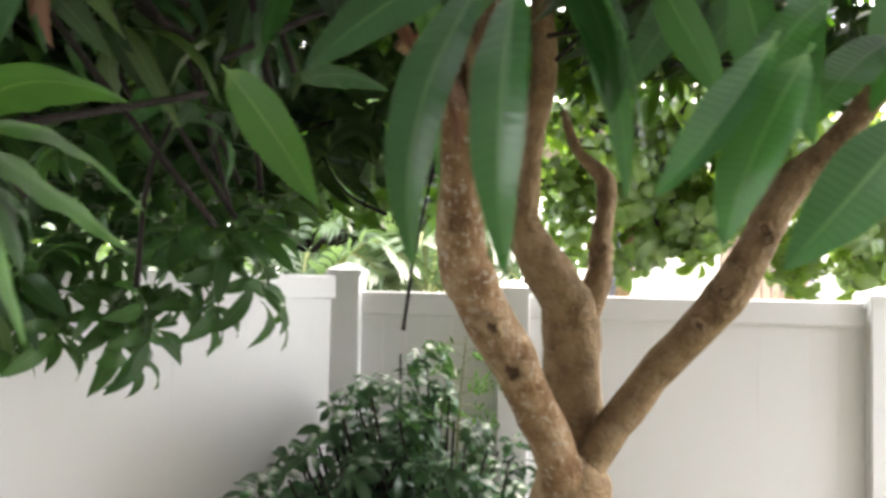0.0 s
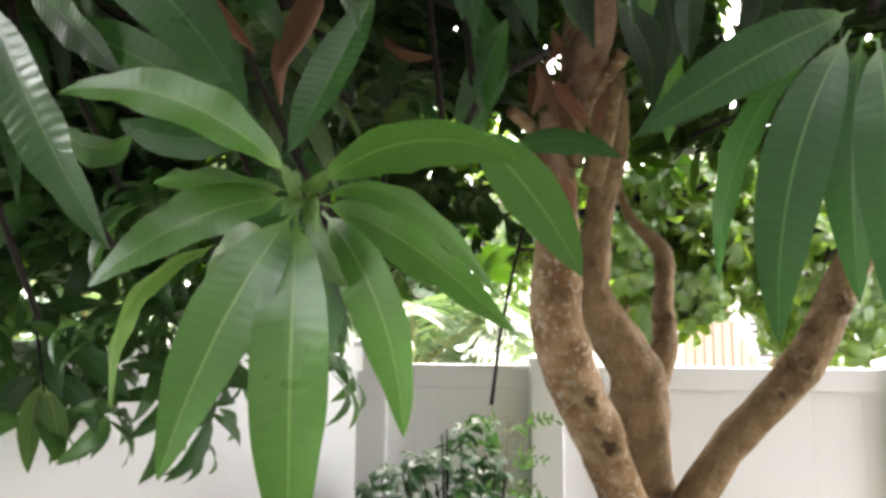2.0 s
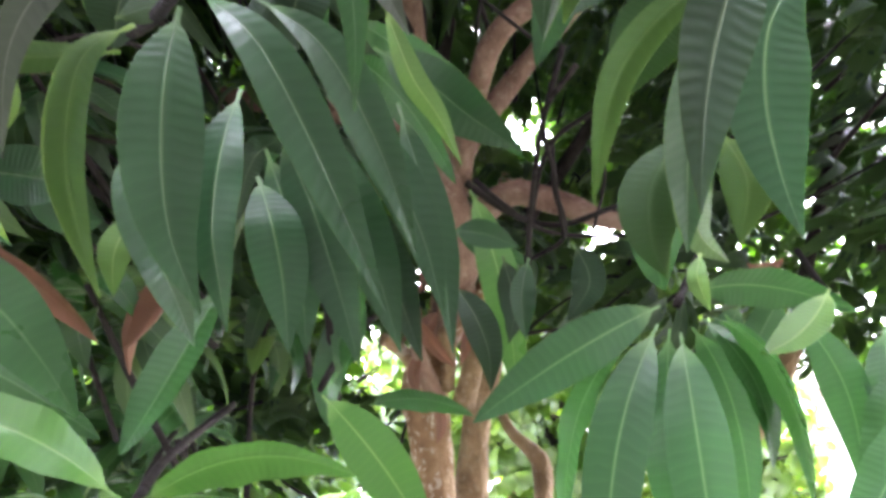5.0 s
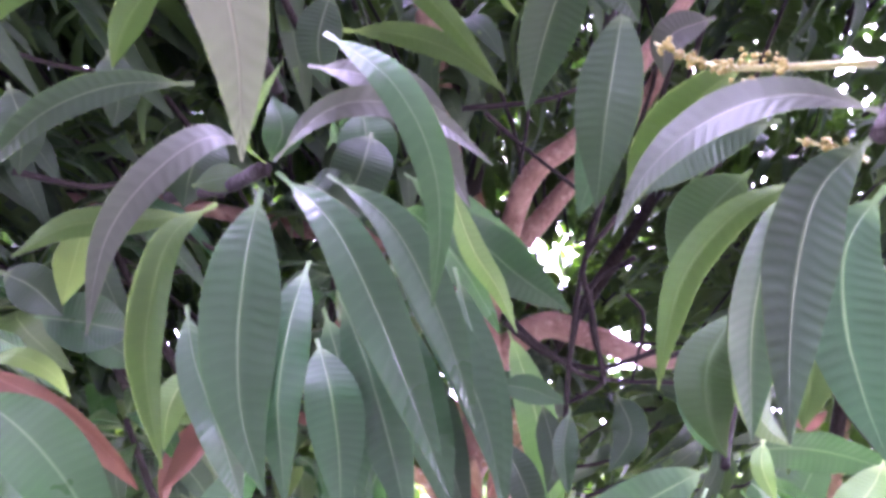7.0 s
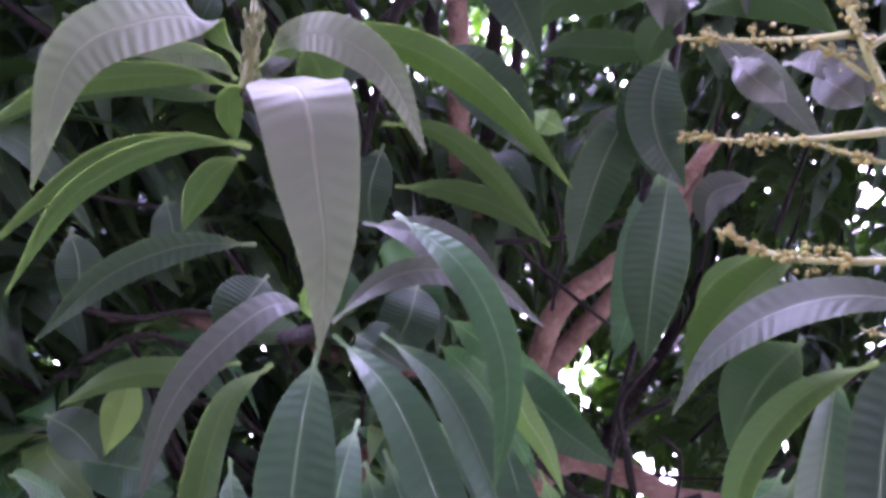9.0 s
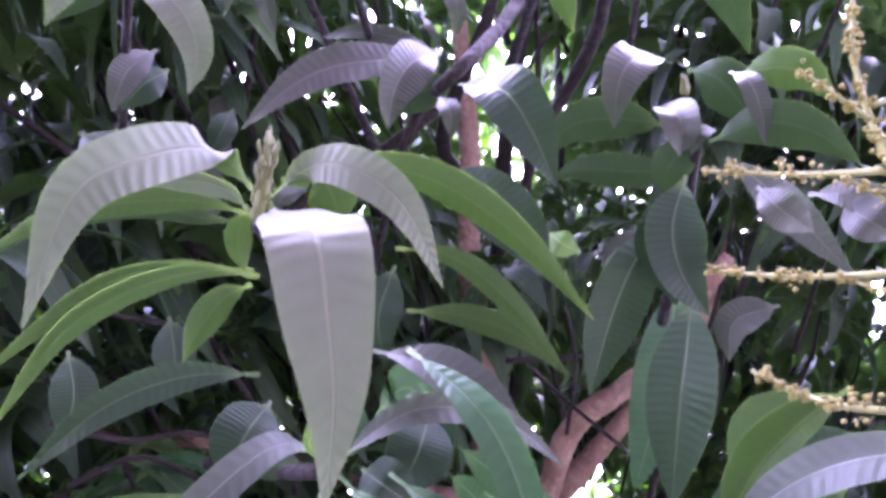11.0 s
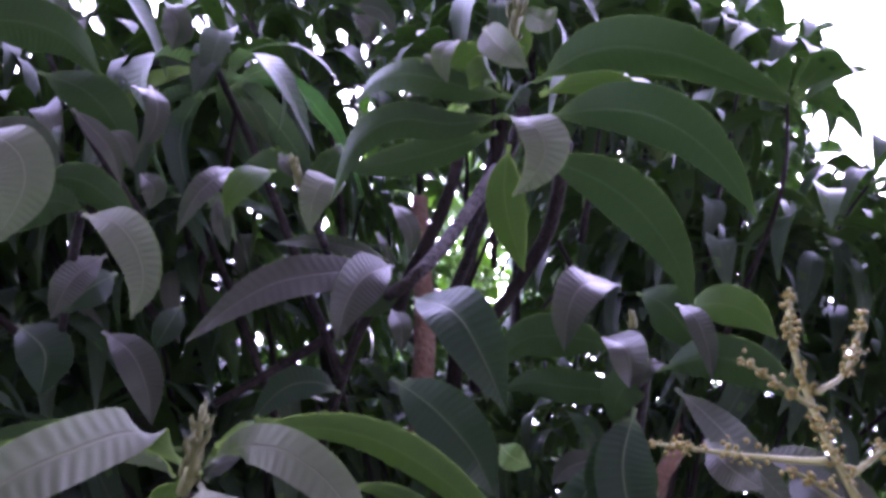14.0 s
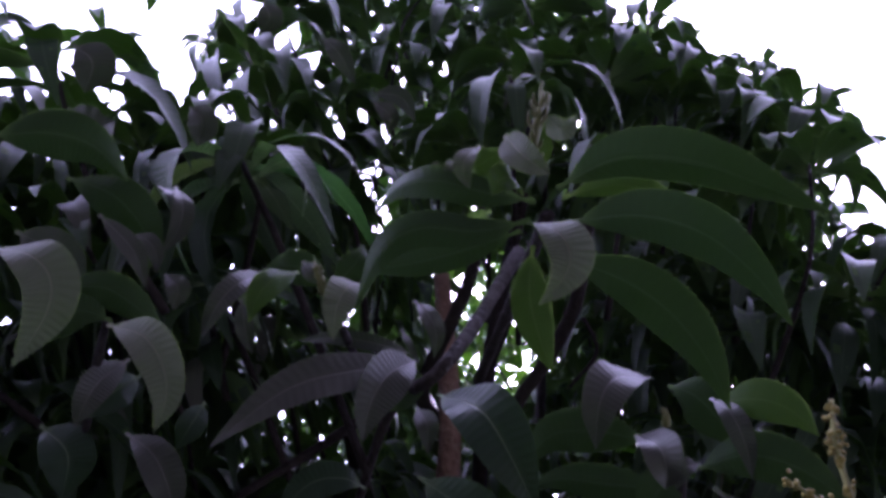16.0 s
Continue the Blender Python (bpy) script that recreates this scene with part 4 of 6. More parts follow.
blade([(-0.049, 0.842, 2.270), (-0.035, 0.846, 2.207), (-0.038, 0.869, 2.164)], (-0.64, 0.76, 0.12), 0.040, "shade")
blade([(0.035, 0.805, 2.277), (0.045, 0.795, 2.224), (0.025, 0.827, 2.184)], (-0.57, 0.78, 0.25), 0.048, "shade")
twig([(0.064, 0.765, 2.451), (0.022, 0.825, 2.428), (0.010, 0.879, 2.350), (0.017, 0.929, 2.270)], 0.004, 0.003)
twig([(-0.077, 0.860, 2.386), (-0.036, 0.862, 2.352), (0.022, 0.874, 2.324), (0.089, 0.879, 2.322), (0.148, 0.849, 2.315)], 0.004, 0.003)
twig([(0.032, 0.845, 2.448), (0.041, 0.865, 2.380), (0.053, 0.874, 2.318), (0.020, 0.918, 2.299)], 0.005, 0.003)

# whorl under the flower spray
twig([(-0.071, 0.206, 2.238), (-0.115, 0.191, 2.196), (-0.130, 0.191, 2.177)], 0.006, 0.005)
blade([(-0.122, 0.189, 2.188), (-0.161, 0.199, 2.201), (-0.182, 0.234, 2.209), (-0.192, 0.279, 2.207), (-0.191, 0.327, 2.196)], (-0.27, -0.17, 0.95), 0.021, "sheen")
blade([(-0.133, 0.251, 2.274), (-0.156, 0.268, 2.259), (-0.168, 0.305, 2.245), (-0.168, 0.347, 2.227)], (0.99, 0.11, -0.10), 0.031, "olive")
blade([(-0.093, 0.271, 2.216), (-0.132, 0.287, 2.199), (-0.152, 0.318, 2.174), (-0.149, 0.355, 2.148), (-0.142, 0.385, 2.127)], (0.82, -0.21, -0.54), 0.020, "olive")
blade([(-0.115, 0.205, 2.192), (-0.144, 0.216, 2.165), (-0.158, 0.226, 2.128), (-0.165, 0.234, 2.092), (-0.166, 0.245, 2.056)], (-0.93, 0.18, 0.31), 0.031, "shade")
blade([(-0.108, 0.216, 2.171), (-0.126, 0.229, 2.146), (-0.130, 0.238, 2.113), (-0.125, 0.245, 2.080), (-0.116, 0.250, 2.051)], (-0.90, 0.43, 0.09), 0.035, "deep")
blade([(-0.067, 0.351, 2.281), (-0.092, 0.375, 2.255), (-0.101, 0.416, 2.222)], (0.79, -0.13, -0.60), 0.049, "dark")
blade([(-0.084, 0.309, 2.237), (-0.091, 0.331, 2.192), (-0.087, 0.361, 2.157), (-0.074, 0.399, 2.104)], (-0.99, 0.07, -0.13), 0.041, "deep")
blade([(-0.039, 0.430, 2.217), (-0.066, 0.443, 2.174), (-0.064, 0.457, 2.136), (-0.044, 0.475, 2.114)], (0.84, -0.54, 0.01), 0.045, "dark")
blade([(-0.037, 0.411, 2.199), (-0.051, 0.413, 2.161), (-0.047, 0.423, 2.128), (-0.020, 0.433, 2.113)], (0.85, -0.05, 0.53), 0.032, "lime")
blade([(-0.057, 0.411, 2.109), (-0.064, 0.408, 2.090), (-0.052, 0.417, 2.071)], (-0.81, 0.59, -0.03), 0.013, "lime")
blade([(-0.040, 0.390, 2.190), (-0.030, 0.386, 2.153), (-0.026, 0.410, 2.118)], (0.77, -0.63, -0.03), 0.033, "olive")
blade([(-0.160, 0.665, 2.224), (-0.131, 0.648, 2.215), (-0.096, 0.649, 2.204)], (-0.18, 0.39, -0.90), 0.027, "dark")

# whorl round the pointed shoot, with a broad grey leaf bent over
twig([(-0.398, 0.433, 2.356), (-0.430, 0.327, 2.343), (-0.453, 0.249, 2.306)], 0.005, 0.004)
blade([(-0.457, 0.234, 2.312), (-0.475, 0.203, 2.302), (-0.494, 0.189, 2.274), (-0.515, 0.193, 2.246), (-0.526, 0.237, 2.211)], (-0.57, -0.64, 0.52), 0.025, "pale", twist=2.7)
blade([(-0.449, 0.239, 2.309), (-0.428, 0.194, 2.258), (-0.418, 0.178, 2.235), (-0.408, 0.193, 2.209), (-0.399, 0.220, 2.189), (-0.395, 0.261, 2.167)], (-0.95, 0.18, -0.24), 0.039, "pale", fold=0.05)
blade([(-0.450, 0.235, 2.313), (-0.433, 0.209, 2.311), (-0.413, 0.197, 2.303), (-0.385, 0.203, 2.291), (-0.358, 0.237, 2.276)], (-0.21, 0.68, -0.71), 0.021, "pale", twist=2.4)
blade([(-0.448, 0.238, 2.331), (-0.415, 0.231, 2.347), (-0.367, 0.238, 2.358), (-0.309, 0.266, 2.356), (-0.248, 0.309, 2.342)], (0.28, -0.91, 0.31), 0.022, "olive")
blade([(-0.376, 0.347, 2.409), (-0.335, 0.343, 2.408), (-0.289, 0.361, 2.394), (-0.230, 0.403, 2.369)], (0.56, -0.65, 0.51), 0.018, "olive")
blade([(-0.452, 0.289, 2.307), (-0.479, 0.280, 2.296), (-0.510, 0.282, 2.275), (-0.537, 0.297, 2.250), (-0.559, 0.333, 2.214)], (0.50, 0.79, -0.34), 0.013, "olive")
blade([(-0.458, 0.302, 2.322), (-0.494, 0.301, 2.315), (-0.531, 0.304, 2.296), (-0.561, 0.324, 2.269), (-0.589, 0.351, 2.246)], (0.53, 0.75, -0.39), 0.011, "olive")
blade([(-0.459, 0.315, 2.323), (-0.473, 0.321, 2.313), (-0.484, 0.339, 2.303), (-0.491, 0.362, 2.294)], (0.93, 0.33, -0.16), 0.019, "olive")
blade([(-0.459, 0.251, 2.317), (-0.465, 0.260, 2.314), (-0.464, 0.272, 2.309), (-0.460, 0.287, 2.308)], (0.94, -0.11, 0.33), 0.014, "olive")
blade([(-0.462, 0.250, 2.317), (-0.474, 0.239, 2.317), (-0.491, 0.240, 2.319), (-0.515, 0.247, 2.318)], (-0.17, -0.98, -0.13), 0.017, "pale")
blade([(-0.471, 0.300, 2.365), (-0.502, 0.295, 2.363), (-0.547, 0.298, 2.350), (-0.577, 0.304, 2.335), (-0.611, 0.328, 2.319)], (0.31, 0.74, -0.60), 0.017, "olive")
blade([(-0.484, 0.366, 2.425), (-0.518, 0.364, 2.418), (-0.559, 0.357, 2.411), (-0.618, 0.369, 2.385), (-0.645, 0.391, 2.356)], (0.25, 0.73, -0.63), 0.018, "shade")
blade([(-0.447, 0.247, 2.316), (-0.445, 0.238, 2.318), (-0.434, 0.237, 2.327)], (0.74, 0.55, -0.39), 0.009, "grey_sheen")
blade([(-0.452, 0.248, 2.321), (-0.442, 0.243, 2.334), (-0.437, 0.238, 2.345), (-0.434, 0.242, 2.355)], (-0.83, -0.47, 0.30), 0.012, "olive")
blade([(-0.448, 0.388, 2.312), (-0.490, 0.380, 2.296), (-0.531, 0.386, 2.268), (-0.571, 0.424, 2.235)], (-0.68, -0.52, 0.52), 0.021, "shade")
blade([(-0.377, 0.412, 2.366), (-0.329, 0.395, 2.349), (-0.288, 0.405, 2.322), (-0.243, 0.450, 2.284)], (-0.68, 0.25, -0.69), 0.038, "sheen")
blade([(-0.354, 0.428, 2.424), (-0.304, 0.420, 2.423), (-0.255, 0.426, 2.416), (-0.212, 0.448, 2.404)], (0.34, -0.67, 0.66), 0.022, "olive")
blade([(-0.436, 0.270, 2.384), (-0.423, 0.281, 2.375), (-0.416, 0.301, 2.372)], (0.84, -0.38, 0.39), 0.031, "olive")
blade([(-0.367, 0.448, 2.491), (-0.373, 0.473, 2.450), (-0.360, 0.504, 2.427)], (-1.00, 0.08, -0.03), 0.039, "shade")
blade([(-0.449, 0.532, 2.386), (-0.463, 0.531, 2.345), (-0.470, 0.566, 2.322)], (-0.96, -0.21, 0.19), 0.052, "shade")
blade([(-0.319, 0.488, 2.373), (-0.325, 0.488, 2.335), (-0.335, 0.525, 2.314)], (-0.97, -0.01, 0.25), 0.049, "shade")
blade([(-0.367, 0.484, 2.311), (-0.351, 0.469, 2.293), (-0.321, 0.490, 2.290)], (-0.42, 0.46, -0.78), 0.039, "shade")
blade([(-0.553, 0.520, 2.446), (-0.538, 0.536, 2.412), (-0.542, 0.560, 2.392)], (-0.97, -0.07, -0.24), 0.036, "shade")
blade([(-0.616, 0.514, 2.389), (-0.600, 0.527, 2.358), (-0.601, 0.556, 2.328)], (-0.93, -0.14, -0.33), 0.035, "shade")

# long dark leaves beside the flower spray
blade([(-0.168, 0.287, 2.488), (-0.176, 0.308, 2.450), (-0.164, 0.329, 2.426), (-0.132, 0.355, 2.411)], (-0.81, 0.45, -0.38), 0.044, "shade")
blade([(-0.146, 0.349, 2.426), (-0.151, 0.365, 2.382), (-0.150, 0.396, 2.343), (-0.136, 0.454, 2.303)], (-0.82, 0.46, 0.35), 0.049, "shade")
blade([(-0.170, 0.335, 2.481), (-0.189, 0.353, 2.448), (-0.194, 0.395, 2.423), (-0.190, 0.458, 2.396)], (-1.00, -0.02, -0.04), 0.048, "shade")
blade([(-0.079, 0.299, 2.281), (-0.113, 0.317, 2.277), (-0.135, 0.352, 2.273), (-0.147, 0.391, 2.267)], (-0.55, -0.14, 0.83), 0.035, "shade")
blade([(-0.090, 0.329, 2.335), (-0.116, 0.352, 2.314), (-0.122, 0.395, 2.298)], (0.73, -0.04, -0.69), 0.039, "olive")
blade([(-0.040, 0.384, 2.470), (-0.073, 0.405, 2.461), (-0.067, 0.435, 2.441)], (-0.77, -0.05, 0.64), 0.031, "grey_sheen")
blade([(-0.159, 0.233, 2.413), (-0.149, 0.232, 2.393), (-0.120, 0.243, 2.392)], (-0.40, 0.86, -0.32), 0.023, "grey_sheen")
blade([(-0.127, 0.209, 2.379), (-0.119, 0.204, 2.361), (-0.100, 0.208, 2.356)], (-0.28, 0.89, -0.37), 0.025, "grey_sheen")

# mid whorl of grey-green leaves on a dark twig
twig([(-0.377, 0.687, 2.705), (-0.372, 0.444, 2.693), (-0.345, 0.326, 2.630), (-0.306, 0.334, 2.740), (-0.251, 0.337, 2.923)], 0.005, 0.009)
blade([(-0.365, 0.307, 2.621), (-0.388, 0.303, 2.588), (-0.398, 0.319, 2.564), (-0.397, 0.349, 2.551)], (-0.93, -0.32, -0.17), 0.040, "grey_sheen")
blade([(-0.366, 0.317, 2.626), (-0.418, 0.306, 2.585), (-0.459, 0.309, 2.556), (-0.486, 0.322, 2.528), (-0.511, 0.350, 2.511)], (-0.64, -0.42, 0.64), 0.035, "grey_sheen")
blade([(-0.367, 0.316, 2.638), (-0.405, 0.303, 2.624), (-0.440, 0.305, 2.622), (-0.472, 0.324, 2.630)], (-0.20, -0.82, 0.54), 0.015, "grey_sheen")
blade([(-0.384, 0.233, 2.597), (-0.371, 0.232, 2.580), (-0.362, 0.240, 2.568), (-0.359, 0.261, 2.567)], (-0.94, 0.33, -0.12), 0.015, "grey_sheen")
blade([(-0.388, 0.266, 2.601), (-0.378, 0.269, 2.586), (-0.366, 0.287, 2.586)], (-0.76, 0.56, -0.32), 0.006, "grey_sheen")
blade([(-0.345, 0.314, 2.589), (-0.315, 0.283, 2.545), (-0.287, 0.296, 2.515), (-0.255, 0.333, 2.500)], (-0.75, 0.50, -0.44), 0.049, "shade")
blade([(-0.359, 0.326, 2.581), (-0.349, 0.322, 2.558), (-0.343, 0.345, 2.552)], (-0.89, 0.40, -0.22), 0.018, "grey_sheen")
blade([(-0.343, 0.354, 2.659), (-0.377, 0.366, 2.641), (-0.404, 0.391, 2.634)], (0.58, 0.63, -0.51), 0.037, "shade")
blade([(-0.341, 0.395, 2.573), (-0.303, 0.390, 2.544), (-0.261, 0.405, 2.518), (-0.228, 0.444, 2.508)], (-0.66, 0.61, -0.44), 0.054, "shade")
blade([(-0.377, 0.500, 2.643), (-0.403, 0.489, 2.640), (-0.435, 0.498, 2.630), (-0.460, 0.533, 2.606)], (-0.70, -0.52, 0.49), 0.035, "shade")

# whorl beside the flower spray
twig([(-0.090, 0.491, 2.526), (-0.135, 0.346, 2.517), (-0.163, 0.265, 2.516)], 0.006, 0.004)
blade([(-0.172, 0.257, 2.604), (-0.213, 0.247, 2.577), (-0.225, 0.260, 2.554), (-0.216, 0.296, 2.545)], (-0.99, 0.02, 0.14), 0.037, "grey_sheen")
blade([(-0.198, 0.264, 2.534), (-0.190, 0.249, 2.509), (-0.183, 0.257, 2.498), (-0.175, 0.278, 2.499)], (-0.87, 0.48, 0.09), 0.028, "grey_sheen", fold=0.5)
blade([(-0.145, 0.230, 2.556), (-0.139, 0.222, 2.532), (-0.126, 0.236, 2.515), (-0.114, 0.257, 2.506)], (-0.78, 0.62, 0.08), 0.018, "grey_sheen")
blade([(-0.140, 0.232, 2.553), (-0.122, 0.211, 2.542), (-0.100, 0.206, 2.531), (-0.077, 0.216, 2.522)], (0.27, -0.90, 0.35), 0.031, "olive")
blade([(-0.159, 0.257, 2.598), (-0.142, 0.249, 2.582), (-0.119, 0.258, 2.564), (-0.100, 0.273, 2.555)], (0.58, -0.80, 0.19), 0.041, "shade")
blade([(-0.146, 0.276, 2.525), (-0.120, 0.245, 2.518), (-0.087, 0.235, 2.503), (-0.052, 0.242, 2.485)], (0.19, -0.86, 0.47), 0.036, "shade")
blade([(-0.163, 0.299, 2.572), (-0.204, 0.309, 2.583), (-0.238, 0.331, 2.591), (-0.251, 0.372, 2.588)], (0.62, 0.51, -0.59), 0.038, "shade")
blade([(-0.134, 0.332, 2.558), (-0.184, 0.351, 2.568), (-0.219, 0.369, 2.581), (-0.239, 0.391, 2.582)], (0.31, 0.66, -0.68), 0.031, "shade")
blade([(-0.156, 0.254, 2.507), (-0.170, 0.256, 2.500), (-0.168, 0.275, 2.498)], (-0.79, -0.20, 0.58), 0.013, "grey_sheen")
blade([(-0.155, 0.277, 2.530), (-0.173, 0.297, 2.510), (-0.169, 0.320, 2.502)], (0.88, 0.00, -0.47), 0.032, "shade")
blade([(-0.132, 0.280, 2.514), (-0.107, 0.279, 2.484), (-0.088, 0.280, 2.452), (-0.047, 0.294, 2.418)], (-0.52, 0.80, -0.29), 0.028, "sheen")
blade([(-0.139, 0.217, 2.393), (-0.126, 0.202, 2.380), (-0.106, 0.197, 2.365), (-0.079, 0.199, 2.350)], (-0.26, 0.83, -0.49), 0.020, "grey_sheen")
blade([(-0.142, 0.394, 2.536), (-0.171, 0.406, 2.525), (-0.179, 0.428, 2.521)], (-0.62, -0.36, 0.70), 0.024, "grey_sheen")
blade([(-0.224, 0.436, 2.562), (-0.215, 0.432, 2.547), (-0.193, 0.439, 2.546)], (0.37, -0.71, 0.60), 0.026, "lime")
blade([(-0.165, 0.302, 2.487), (-0.171, 0.319, 2.460), (-0.151, 0.366, 2.427)], (-0.91, 0.37, 0.18), 0.052, "shade")

# wide whorl of green leaves with a small shoot
twig([(-0.271, 0.454, 2.800), (-0.296, 0.237, 2.653), (-0.325, 0.094, 2.512)], 0.007, 0.0045)
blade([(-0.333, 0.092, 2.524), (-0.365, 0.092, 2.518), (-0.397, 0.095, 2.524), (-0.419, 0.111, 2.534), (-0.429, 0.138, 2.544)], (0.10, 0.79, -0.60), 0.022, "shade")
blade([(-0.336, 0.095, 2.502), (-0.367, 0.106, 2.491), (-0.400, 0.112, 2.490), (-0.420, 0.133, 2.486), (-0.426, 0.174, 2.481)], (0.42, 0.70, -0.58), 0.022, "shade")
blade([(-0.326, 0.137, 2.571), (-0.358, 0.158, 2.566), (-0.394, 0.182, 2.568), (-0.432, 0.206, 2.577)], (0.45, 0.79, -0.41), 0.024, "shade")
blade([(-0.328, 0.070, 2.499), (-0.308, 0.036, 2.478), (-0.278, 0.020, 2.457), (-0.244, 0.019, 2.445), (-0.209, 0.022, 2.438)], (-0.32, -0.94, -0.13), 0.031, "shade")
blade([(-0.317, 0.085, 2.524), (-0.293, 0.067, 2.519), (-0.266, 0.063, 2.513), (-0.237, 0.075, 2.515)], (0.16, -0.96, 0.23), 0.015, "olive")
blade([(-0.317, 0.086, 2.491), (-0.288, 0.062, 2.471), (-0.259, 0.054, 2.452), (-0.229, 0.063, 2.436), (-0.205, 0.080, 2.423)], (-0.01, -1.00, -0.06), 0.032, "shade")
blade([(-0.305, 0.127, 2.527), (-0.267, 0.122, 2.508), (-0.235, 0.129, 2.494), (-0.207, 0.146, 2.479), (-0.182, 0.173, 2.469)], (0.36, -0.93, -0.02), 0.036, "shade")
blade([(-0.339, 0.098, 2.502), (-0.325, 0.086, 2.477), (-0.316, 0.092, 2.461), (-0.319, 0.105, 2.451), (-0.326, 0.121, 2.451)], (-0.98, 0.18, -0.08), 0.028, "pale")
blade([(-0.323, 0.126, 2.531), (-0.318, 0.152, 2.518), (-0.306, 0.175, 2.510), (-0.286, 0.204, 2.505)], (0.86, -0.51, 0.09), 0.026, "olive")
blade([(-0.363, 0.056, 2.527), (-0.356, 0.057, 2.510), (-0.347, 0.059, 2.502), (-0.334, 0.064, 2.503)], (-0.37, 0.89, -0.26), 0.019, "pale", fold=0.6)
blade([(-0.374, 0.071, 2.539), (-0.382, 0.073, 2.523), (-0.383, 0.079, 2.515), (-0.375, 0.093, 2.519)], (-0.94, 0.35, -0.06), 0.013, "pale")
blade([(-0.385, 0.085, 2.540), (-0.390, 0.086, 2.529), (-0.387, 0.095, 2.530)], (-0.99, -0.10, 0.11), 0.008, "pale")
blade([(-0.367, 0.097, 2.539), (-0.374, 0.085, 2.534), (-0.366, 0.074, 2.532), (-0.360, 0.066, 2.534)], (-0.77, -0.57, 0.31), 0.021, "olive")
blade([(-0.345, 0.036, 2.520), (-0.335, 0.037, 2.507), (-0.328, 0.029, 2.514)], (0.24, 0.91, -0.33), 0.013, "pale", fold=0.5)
blade([(-0.343, 0.087, 2.517), (-0.354, 0.076, 2.513), (-0.361, 0.080, 2.512), (-0.361, 0.092, 2.518)], (0.82, 0.49, -0.31), 0.019, "olive")
blade([(-0.359, 0.101, 2.514), (-0.367, 0.105, 2.508), (-0.374, 0.116, 2.508)], (0.70, 0.60, -0.38), 0.009, "lime")
blade([(-0.335, 0.070, 2.523), (-0.344, 0.049, 2.521), (-0.340, 0.039, 2.524)], (-0.98, 0.15, 0.12), 0.015, "olive")

# shaded whorls, their grey sky sheen put into the leaf colour
twig([(-0.415, 0.357, 2.660), (-0.439, 0.257, 2.581), (-0.447, 0.184, 2.508)], 0.004, 0.003)
blade([(-0.500, 0.233, 2.589), (-0.515, 0.226, 2.554), (-0.525, 0.240, 2.537), (-0.532, 0.268, 2.534)], (-0.94, -0.26, 0.23), 0.018, "grey_sheen")
blade([(-0.476, 0.219, 2.577), (-0.490, 0.215, 2.554), (-0.497, 0.224, 2.541), (-0.500, 0.246, 2.539)], (0.95, 0.31, -0.00), 0.021, "olive")
blade([(-0.515, 0.253, 2.573), (-0.506, 0.264, 2.556), (-0.497, 0.287, 2.554)], (-0.90, 0.25, -0.36), 0.014, "grey_sheen")
blade([(-0.426, 0.192, 2.540), (-0.434, 0.178, 2.512), (-0.438, 0.185, 2.497), (-0.436, 0.210, 2.493)], (-0.97, -0.16, -0.18), 0.025, "pale")
blade([(-0.446, 0.209, 2.551), (-0.434, 0.188, 2.564), (-0.433, 0.183, 2.578)], (-0.93, -0.35, 0.12), 0.020, "shade")
blade([(-0.454, 0.237, 2.593), (-0.481, 0.226, 2.595), (-0.506, 0.237, 2.596)], (-0.02, 0.87, -0.49), 0.027, "shade")
blade([(-0.467, 0.169, 2.514), (-0.459, 0.172, 2.507), (-0.453, 0.181, 2.509)], (-0.66, 0.62, -0.42), 0.011, "grey_sheen")
twig([(-0.645, 0.459, 2.603), (-0.616, 0.337, 2.555), (-0.591, 0.254, 2.510)], 0.004, 0.003)
blade([(-0.587, 0.248, 2.503), (-0.556, 0.236, 2.486), (-0.537, 0.246, 2.472), (-0.530, 0.262, 2.461), (-0.535, 0.288, 2.457)], (-0.81, 0.46, -0.37), 0.028, "pale")
blade([(-0.591, 0.259, 2.520), (-0.609, 0.252, 2.517), (-0.623, 0.257, 2.507), (-0.644, 0.284, 2.502)], (0.71, 0.69, -0.15), 0.027, "shade")
blade([(-0.635, 0.251, 2.531), (-0.606, 0.244, 2.537), (-0.583, 0.255, 2.539), (-0.561, 0.278, 2.543)], (0.42, -0.66, 0.62), 0.026, "shade")
blade([(-0.643, 0.234, 2.614), (-0.620, 0.241, 2.602), (-0.604, 0.252, 2.595), (-0.595, 0.280, 2.594)], (-0.76, 0.38, -0.52), 0.016, "grey_sheen")
blade([(-0.626, 0.258, 2.632), (-0.609, 0.256, 2.628), (-0.600, 0.266, 2.625), (-0.599, 0.285, 2.626)], (-0.84, 0.27, -0.46), 0.015, "grey_sheen")
blade([(-0.612, 0.238, 2.696), (-0.597, 0.242, 2.675), (-0.596, 0.262, 2.665), (-0.607, 0.287, 2.659)], (-0.95, -0.28, -0.15), 0.019, "grey_sheen")
blade([(-0.693, 0.237, 2.663), (-0.650, 0.239, 2.657), (-0.620, 0.267, 2.654), (-0.614, 0.301, 2.648)], (0.78, -0.37, 0.50), 0.041, "shade")
blade([(-0.595, 0.332, 2.568), (-0.606, 0.335, 2.541), (-0.610, 0.345, 2.523), (-0.615, 0.365, 2.517)], (-0.93, -0.36, -0.09), 0.025, "grey_sheen")
blade([(-0.589, 0.356, 2.578), (-0.604, 0.361, 2.554), (-0.618, 0.381, 2.543)], (-0.78, -0.59, 0.20), 0.030, "shade")
